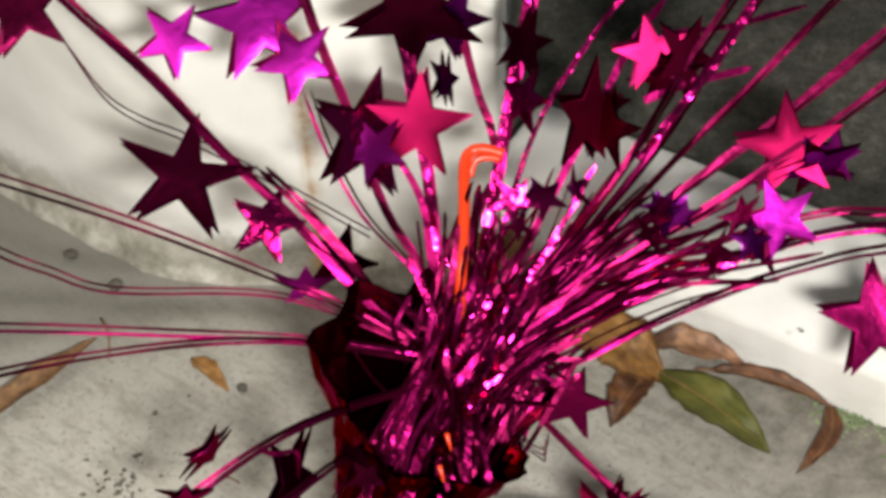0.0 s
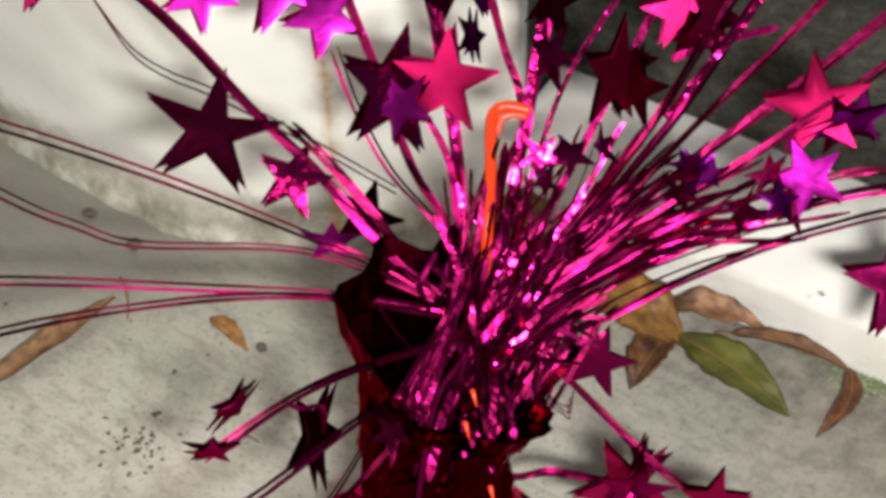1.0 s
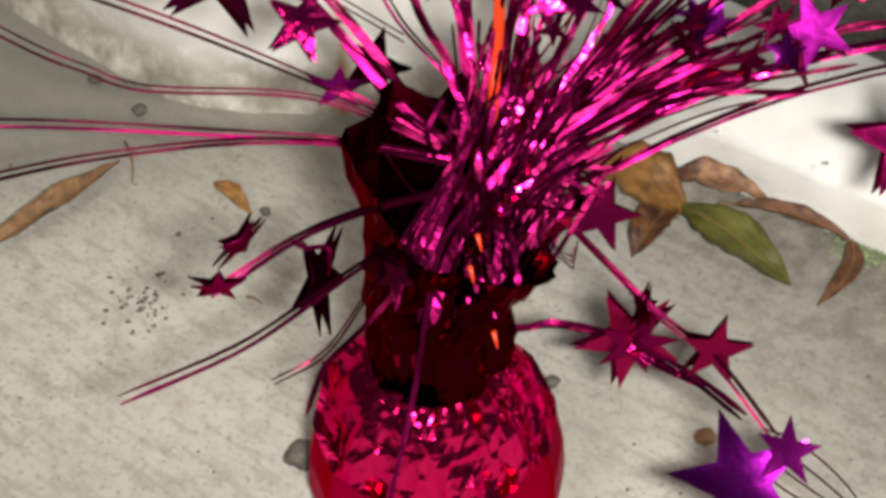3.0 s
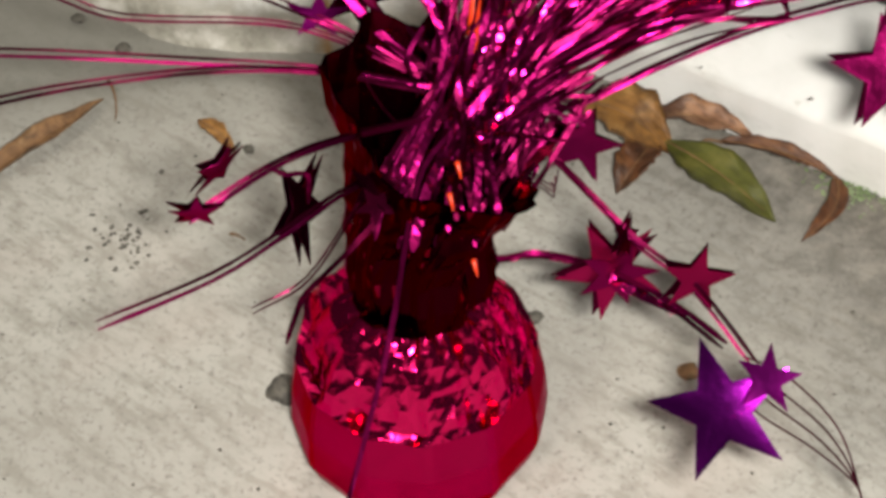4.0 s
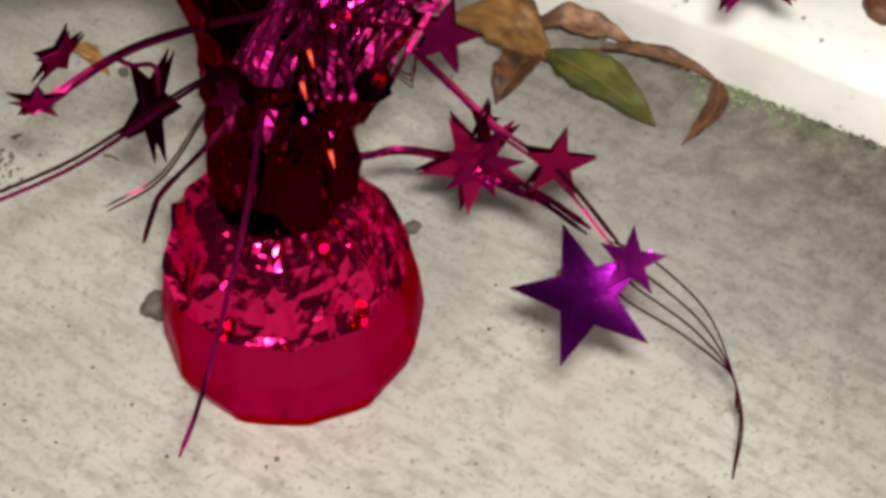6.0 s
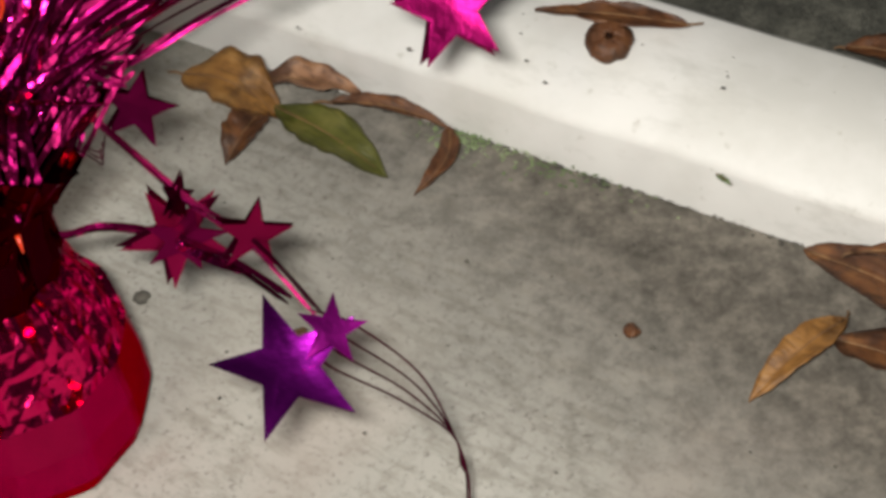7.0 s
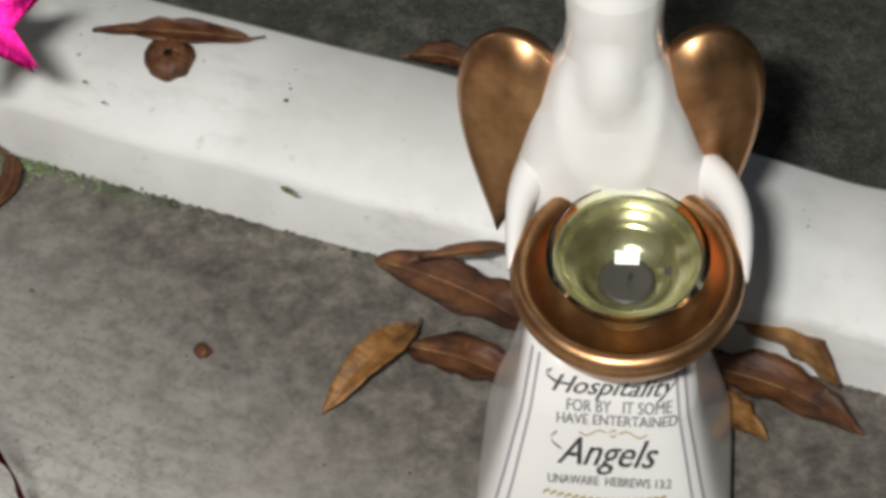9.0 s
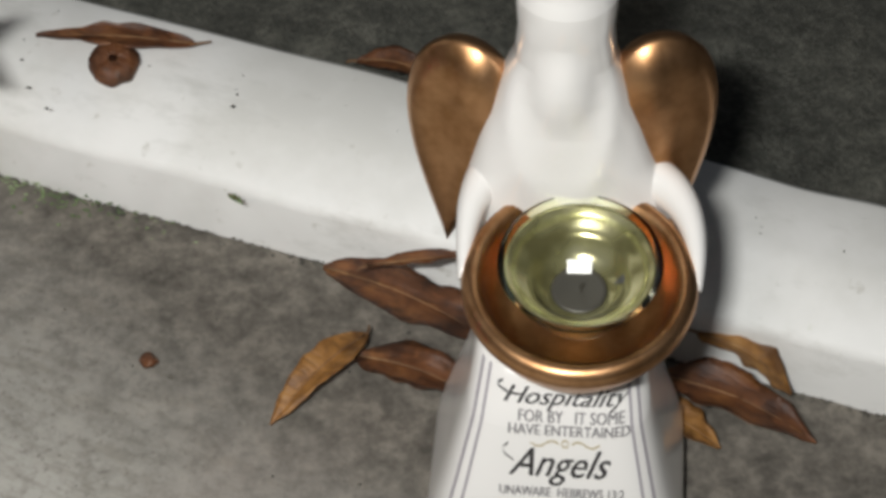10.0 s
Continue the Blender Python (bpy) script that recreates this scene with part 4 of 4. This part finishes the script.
def tealight():
    """A clear glass cup with a candle in it, standing in the bowl."""
    top = tagged(new("candle_cup"), "clear glass tealight cup standing in copper bowl", "candle holder")
    top.matrix_world = STAND @ Matrix.Translation((BOWL[0], BOWL[1] - 0.0005, 0.0868))
    n = 48

    def ring(prof, name, mat, label="", smooth=True, closed=False):
        v = [Vector((r * math.cos(2 * math.pi * i / n), r * math.sin(2 * math.pi * i / n), z + 0.10 * r * math.sin(2 * math.pi * i / n))) for r, z in prof for i in range(n)]
        f = [(j * n + i, j * n + (i + 1) % n, (j + 1) * n + (i + 1) % n, (j + 1) * n + i) for j in range(len(prof) - 1) for i in range(n)]
        k = (len(prof) - 1) * n
        f += [(k + i, k + (i + 1) % n, (i + 1) % n, i) for i in range(n)] if closed else [tuple(range(n))[::-1], tuple(k + i for i in range(n))]
        return part(name, v, f, mat, top, label, smooth)

    g = ring([(0.004, 0.0), (0.0125, 0.0005), (0.0150, 0.004), (0.0175, 0.010), (0.0235, 0.0175), (0.0255, 0.0215), (0.0252, 0.0225), (0.0242, 0.0222), (0.0215, 0.0185), (0.0155, 0.0115), (0.0135, 0.0065), (0.0120, 0.0032), (0.003, 0.003)], "glass_cup", GLASS, "clear stepped glass with a flared lip")
    g.visible_shadow = False
    ring([(0.0110, 0.0036), (0.0128, 0.0070), (0.0150, 0.0122), (0.0228, 0.0195), (0.0234, 0.0204), (0.0222, 0.0200), (0.0186, 0.0160), (0.0170, 0.0154), (0.0152, 0.0142), (0.0136, 0.0104), (0.0118, 0.0092), (0.0100, 0.0078), (0.003, 0.0076)], "candle_gel", WAX, "olive translucent candle gel, sunk in rings")
    ring([(0.0080, 0.0074), (0.0089, 0.0084), (0.0084, 0.0092), (0.0072, 0.0088), (0.001, 0.0084)], "wick_plate", WICK, "dark round wick plate")
    for rr, zz in ((0.0150, 0.0118), (0.0202, 0.0178)):
        rib = ring([(rr - 0.0006, zz), (rr + 0.0002, zz - 0.0006), (rr + 0.0012, zz + 0.0004), (rr + 0.0006, zz + 0.0014), (rr - 0.0003, zz + 0.0010)], "glass_rib", GLASS, "moulded ring in the glass", True, True)
        rib.visible_shadow = False
    v, f = tube(bezier((0.0005, 0, 0.008), (0.0004, 0.0003, 0.010), (0.0012, 0, 0.0118), 5), 0.0007, 6)
    part("wick", v, f, WICK, top)
    # bright facet and three-cornered sliver, added to stand in for highlights in the glass
    v = [Vector(q) for q in ((-0.004, 0.006, 0.0094), (0.0035, 0.0062, 0.0094), (0.0038, 0.0098, 0.0118), (-0.0042, 0.0096, 0.0118))]
    part("glint_facet", v + [q - Vector((0, 0, 0.0005)) for q in v], [(0, 1, 2, 3), (7, 6, 5, 4), (0, 4, 5, 1), (1, 5, 6, 2), (2, 6, 7, 3), (3, 7, 4, 0)], GLINT, top, "shiny bent facet added as a highlight")
    v = [Vector(q) for q in ((0.0105, 0.0012, 0.0110), (0.0170, 0.0012, 0.0120), (0.0142, 0.0052, 0.0130))]
    part("glint_sliver", v + [q - Vector((0, 0, 0.0005)) for q in v], [(0, 1, 2), (5, 4, 3), (0, 3, 4, 1), (1, 4, 5, 2), (2, 5, 3, 0)], GLINT, top, "small bright three-cornered sliver added as a highlight")


tealight()


# ---------- leaves and litter ----------
def leaf(name, label, a, b, width, mat, lift=0.004, cup=0.25, bow=0.0, curl=0.0, stalk=0.12, ragged=0.26, seed=1, category="leaf", flip=0.0):
    """A fallen leaf from stalk end a to tip b, arched and cupped, with a raised midrib; bow bends it sideways."""
    a, b = Vector(a), Vector(b)
    d = b - a
    length = d.length
    d.normalize()
    s = d.cross(Vector((0, 0, 1))).normalized()
    up = s.cross(d)
    nu, nv = 22, 8
    verts, faces = [], []
    for sheet_side in (1, -1):
        for i in range(nu + 1):
            u = i / nu
            w = width / 2 * max(0.03, math.sin(math.pi * min(1, u ** 0.85)) ** 0.85)
            mid = a + d * (u * length) + s * (bow * math.sin(math.pi * u)) + up * (lift * math.sin(math.pi * u) + curl * u ** 3)
            for j in range(nv + 1):
                t = 2 * j / nv - 1
                r = 1 + ragged * (noise.noise((u * 9 + seed, t * 2, seed * 3.7)) + 0.8 * noise.noise((u * 3.3, 5 * (t > 0), seed * 1.9)))
                z = cup * w * t * t + flip * w * t + 0.0012 * noise.noise((u * 7, t * 2.5, seed)) + 0.0045 * (w / 0.01) * abs(t) * noise.noise((u * 4.5, t * 0.8, seed * 2.3)) - 0.0004 * (abs(t) < 0.1)
                verts.append(mid + s * (t * w * r) + up * (z + 0.00018 * sheet_side))
    n = nv + 1
    off = (nu + 1) * n
    for i in range(nu):
        for j in range(nv):
            q = (i * n + j, i * n + j + 1, (i + 1) * n + j + 1, (i + 1) * n + j)
            faces += [q, tuple(k + off for k in q)[::-1]]
    for i in range(nu):
        for j in (0, nv):
            q = (i * n + j, (i + 1) * n + j, (i + 1) * n + j + off, i * n + j + off)
            faces.append(q)
    ob = link_mesh(name, verts, faces, mat, True)
    spine = [a + d * (u * length) + s * (bow * math.sin(math.pi * u)) + up * (lift * math.sin(math.pi * u) + curl * u ** 3 + 0.0002) for u in (0.03 + 0.09 * k for k in range(11))]
    v, f = tube(spine, 0.00045, 6, 0.75)
    part("midrib", v, f, BARK, ob, "", True)
    if stalk:
        v, f = tube(bezier(a + d * length * 0.04, a - d * length * stalk * 0.4 + up * 0.0008, a - d * length * stalk + s * 0.002, 6), 0.0006, 6, 0.3)
        part("stalk", v, f, BARK, ob, "", True)
    return tagged(ob, label, category, "fallen leaves")


leaf("dead_leaf", "ochre dead leaf, curled, lying against the kerb", (0.077, 0.151, 0.010), (0.1175, 0.128, 0.005), 0.030, OCHRE, 0.008, 0.25, ragged=0.2, seed=3)
leaf("dead_leaf", "pinkish brown blotched dead leaf on the kerb foot", (0.1085, 0.1455, 0.010), (0.150, 0.1355, 0.009), 0.016, PINKISH, 0.004, 0.45, ragged=0.25, seed=4)
leaf("dead_leaf", "small dark brown curled leaf on concrete", (0.110, 0.134, 0.005), (0.0945, 0.1065, 0.003), 0.017, BROWN, 0.003, 0.5, stalk=0, seed=5)
leaf("green_leaf", "olive green fallen leaf with a pointed tip", (0.114, 0.132, 0.008), (0.158, 0.094, 0.004), 0.021, GREEN, 0.004, 0.25, stalk=0, seed=6)
leaf("dead_leaf", "long thin brown leaf curled into a hook", (0.136, 0.1345, 0.006), (0.1845, 0.116, 0.006), 0.008, BROWN, 0.003, 0.7, bow=-0.002, seed=7)
leaf("dead_leaf", "short brown rolled leaf end on concrete", (0.1835, 0.119, 0.005), (0.168, 0.085, 0.003), 0.0085, BROWN, 0.003, 0.7, bow=-0.006, stalk=0, seed=8)
leaf("dead_leaf", "tan dead leaf lying on the white kerb", (0.278, 0.1265, 0.046), (0.219, 0.140, 0.0455), 0.013, BROWN, 0.002, 0.2, stalk=0.08, seed=9)
leaf("dead_leaf", "ochre brown pointed leaf on the concrete", (0.323, 0.0095, 0.008), (0.283, -0.021, 0.002), 0.0135, OCHRE, 0.006, 0.3, stalk=0.05, seed=10)
leaf("dead_leaf", "large dark brown dead leaf behind the figurine", (0.312, 0.041, 0.010), (0.372, -0.008, 0.008), 0.024, BROWN, 0.006, 0.25, stalk=0.0, seed=11)
leaf("dead_leaf", "brown dead leaf tucked beside the figurine foot", (0.316, 0.003, 0.005), (0.362, -0.030, 0.004), 0.021, BROWN, 0.004, 0.25, bow=-0.002, stalk=0.0, seed=12)
leaf("dead_leaf", "narrow brown leaf leaning on the kerb", (0.323, 0.022, 0.030), (0.362, 0.004, 0.050), 0.006, BROWN, 0.001, 0.6, stalk=0.05, seed=13)
leaf("dead_leaf", "greenish brown leaf with a curled tip", (0.437, -0.016, 0.018), (0.466, -0.041, 0.008), 0.016, OCHRE, 0.007, 0.35, stalk=0.1, seed=14)
leaf("dead_leaf", "glossy reddish brown leaf at the kerb foot", (0.420, -0.026, 0.010), (0.470, -0.060, 0.004), 0.021, BROWN, 0.006, 0.3, stalk=0.0, seed=15)
leaf("dead_leaf", "ochre leaf under the figurine edge", (0.414, -0.034, 0.004), (0.436, -0.056, 0.003), 0.016, OCHRE, 0.003, 0.2, stalk=0.0, seed=16)
leaf("dead_leaf", "brown leaf lying on soil behind kerb", (0.338, 0.122, 0.034), (0.368, 0.108, 0.032), 0.012, BROWN, 0.005, 0.3, stalk=0.1, seed=17)
leaf("dead_leaf", "small tan leaf scrap on concrete", (-0.081, 0.139, 0.003), (-0.063, 0.122, 0.002), 0.008, OCHRE, 0.003, 0.3, stalk=0.0, seed=18)
leaf("dead_leaf", "brown leaf with split edge beside the pillar", (0.058, 0.196, 0.024), (0.036, 0.172, 0.012), 0.020, OCHRE, 0.006, 0.2, stalk=0.0, seed=19)
leaf("dead_leaf", "dry strip of bark lying on the concrete", (-0.172, 0.094, 0.004), (-0.123, 0.149, 0.003), 0.011, BARK, 0.004, 0.7, stalk=0.0, bow=0.004, seed=20, category="bark")


def lump(name, label, category, x, y, z, r, mat, flat=0.6, seed=1):
    bm = bmesh.new()
    bmesh.ops.create_icosphere(bm, subdivisions=3, radius=r)
    for v in bm.verts:
        v.co *= 1 + 0.35 * noise.noise(v.co / r * 1.3 + Vector((seed * 5.1, 0, 0)))
        v.co.z *= flat
    me = bpy.data.meshes.new(name)
    bm.to_mesh(me)
    bm.free()
    me.materials.append(mat)
    for p in me.polygons:
        p.use_smooth = True
    ob = new(name, me)
    ob.location = (x, y, z + r * flat * 0.6)
    return tagged(ob, label, category)


lump("pebble", "dark grey rough pebble beside the foil base", "pebble", -0.029, 0.003, 0, 0.0062, CRUMB, 0.7, 1)
lump("pebble", "small dark pebble on concrete", "pebble", 0.064, 0.043, 0, 0.0030, CRUMB, 0.7, 2)
lump("pebble", "brown crumb of bark on concrete", "bark", 0.123, 0.020, 0, 0.0040, BARK, 0.5, 3)
lump("pebble", "small reddish brown seed on concrete", "seed", 0.245, 0.014, 0, 0.0031, BROWN, 0.7, 4)
lump("pebble", "small round dark seed on concrete", "seed", -0.058, 0.125, 0, 0.0021, CRUMB, 0.9, 5)
lump("pebble", "dark angular crumb on concrete", "pebble", -0.143, 0.199, 0, 0.0028, CRUMB, 0.6, 6)
lump("pebble", "dark crumb on pale concrete", "pebble", -0.120, 0.181, 0, 0.0032, CRUMB, 0.6, 7)


def twig(label, a, b, bend, radius):
    v, f = tube(bezier(a, (Vector(a) + Vector(b)) / 2 + Vector(bend), b, 8), radius, 6, 0.5)
    return tagged(link_mesh("twig", v, f, BARK, True), label, "twig")


twig("thin dry brown twig lying on concrete", (-0.1235, 0.162, 0.0008), (-0.1165, 0.139, 0.0008), (0.003, 0.002, 0.0012), 0.0006)
twig("tiny crooked dark twig on concrete", (-0.060, 0.0795, 0.0006), (-0.0535, 0.0765, 0.0006), (0.0, 0.0012, 0.0008), 0.0007)
leaf("leaf_scrap", "tiny pale green leaf scrap stuck to the kerb face", (0.2800, 0.0605, 0.0333), (0.2850, 0.0560, 0.0322), 0.0022, MOSS, 0.0004, 0.1, stalk=0, seed=31)


def acorn_cap():
    prof = [(0.0012, 0.0062), (0.0030, 0.0070), (0.0042, 0.0060), (0.0056, 0.0068), (0.0072, 0.0055), (0.0088, 0.0045), (0.0094, 0.0018), (0.0088, 0.0), (0.002, 0.0)]
    n = 40
    verts, faces = [], []
    for r, z in prof:
        for i in range(n):
            a = 2 * math.pi * i / n
            k = 1 + 0.015 * math.sin(13 * a + z * 1600) * (z > 0.001) + 0.10 * noise.noise((math.cos(a) * 2, math.sin(a) * 2, z * 300))
            verts.append((r * k * math.cos(a), r * k * math.sin(a), z * k))
    for j in range(len(prof) - 1):
        for i in range(n):
            faces.append((j * n + i, j * n + (i + 1) % n, (j + 1) * n + (i + 1) % n, (j + 1) * n + i))
    faces += [tuple(range(n)), tuple((len(prof) - 1) * n + i for i in range(n))]
    ob = link_mesh("acorn_cap", verts, faces, BROWN, True)
    ob.matrix_world = pose(0.2465, 0.1225, 0.0420, 10, -6, 0)
    return tagged(ob, "brown scaly acorn cap on the white kerb", "acorn cap")


acorn_cap()


def scatter(name, label, category, places, mat):
    """Many tiny angular crumbs in one mesh: (place, size) pairs."""
    rnd = random.Random(11)
    verts, faces = [], []
    for (x, y, z), r in places:
        k = len(verts)
        for dx, dy, dz in ((1, 0, 0), (0, 1, 0), (-1, 0, 0), (0, -1, 0), (0, 0, 0.8), (0, 0, -0.5)):
            j = rnd.uniform(0.6, 1.3)
            verts.append((x + dx * r * j, y + dy * r * rnd.uniform(0.6, 1.2), z + dz * r * j))
        faces += [(k + a, k + b, k + 4) for a, b in ((0, 1), (1, 2), (2, 3), (3, 0))] + [(k + b, k + a, k + 5) for a, b in ((0, 1), (1, 2), (2, 3), (3, 0))]
    return tagged(link_mesh(name, verts, faces, mat), label, category, kind="stuff")


rnd = random.Random(3)
crumbs = [((rnd.uniform(-0.2, 0.5), rnd.uniform(-0.14, 0.19), 0.0), rnd.uniform(0.0003, 0.0010) * (1 if rnd.random() < 0.9 else 1.9)) for _ in range(230)]
crumbs = [c for c in crumbs if (Vector(c[0]) - KFOOT).dot(KSIDE) < -0.002]
crumbs += [((-0.103 + rnd.gauss(0, 0.0065), 0.073 + rnd.gauss(0, 0.0075), 0.0), rnd.uniform(0.0005, 0.0014)) for _ in range(60)]
scatter("grit", "dark crumbs of dirt scattered over the concrete", "grit", crumbs, CRUMB)
specks = [(KFOOT + KDIR * rnd.uniform(-0.05, 0.4) + KSIDE * rnd.uniform(0.03, 0.055) + Vector((0, 0, 0.042)), rnd.uniform(0.0003, 0.0008)) for _ in range(26)]
specks += [((0.2129, 0.1307, 0.0425), 0.0008), ((0.2199, 0.1035, 0.0425), 0.0009), ((0.126, 0.1408, 0.0425), 0.0008), ((0.169, 0.125, 0.043), 0.0011), ((0.287, 0.096, 0.042), 0.0011), ((0.214, 0.116, 0.042), 0.0010)]
scatter("kerb_grit", "black specks of dirt on the white kerb", "grit", specks, CRUMB)
damp = []
for _ in range(300):
    s = rnd.choice((rnd.gauss(0.03, 0.006), rnd.gauss(0.06, 0.025)))
    damp.append((KFOOT + KDIR * s - KSIDE * abs(rnd.gauss(0.0, 0.006)) + Vector((0, 0, rnd.uniform(0.0, 0.0015))), rnd.uniform(0.0004, 0.0011)))
scatter("moss", "green moss growing along the kerb foot", "moss", damp, MOSS)
dirt = [(KFOOT + KDIR * rnd.uniform(-0.05, 0.42) - KSIDE * abs(rnd.gauss(0, 0.0016)) + Vector((0, 0, 0.0)), rnd.uniform(0.0005, 0.0013)) for _ in range(420)]
scatter("kerb_dirt", "dark dirt gathered in the joint under the kerb", "dirt", dirt, CRUMB)
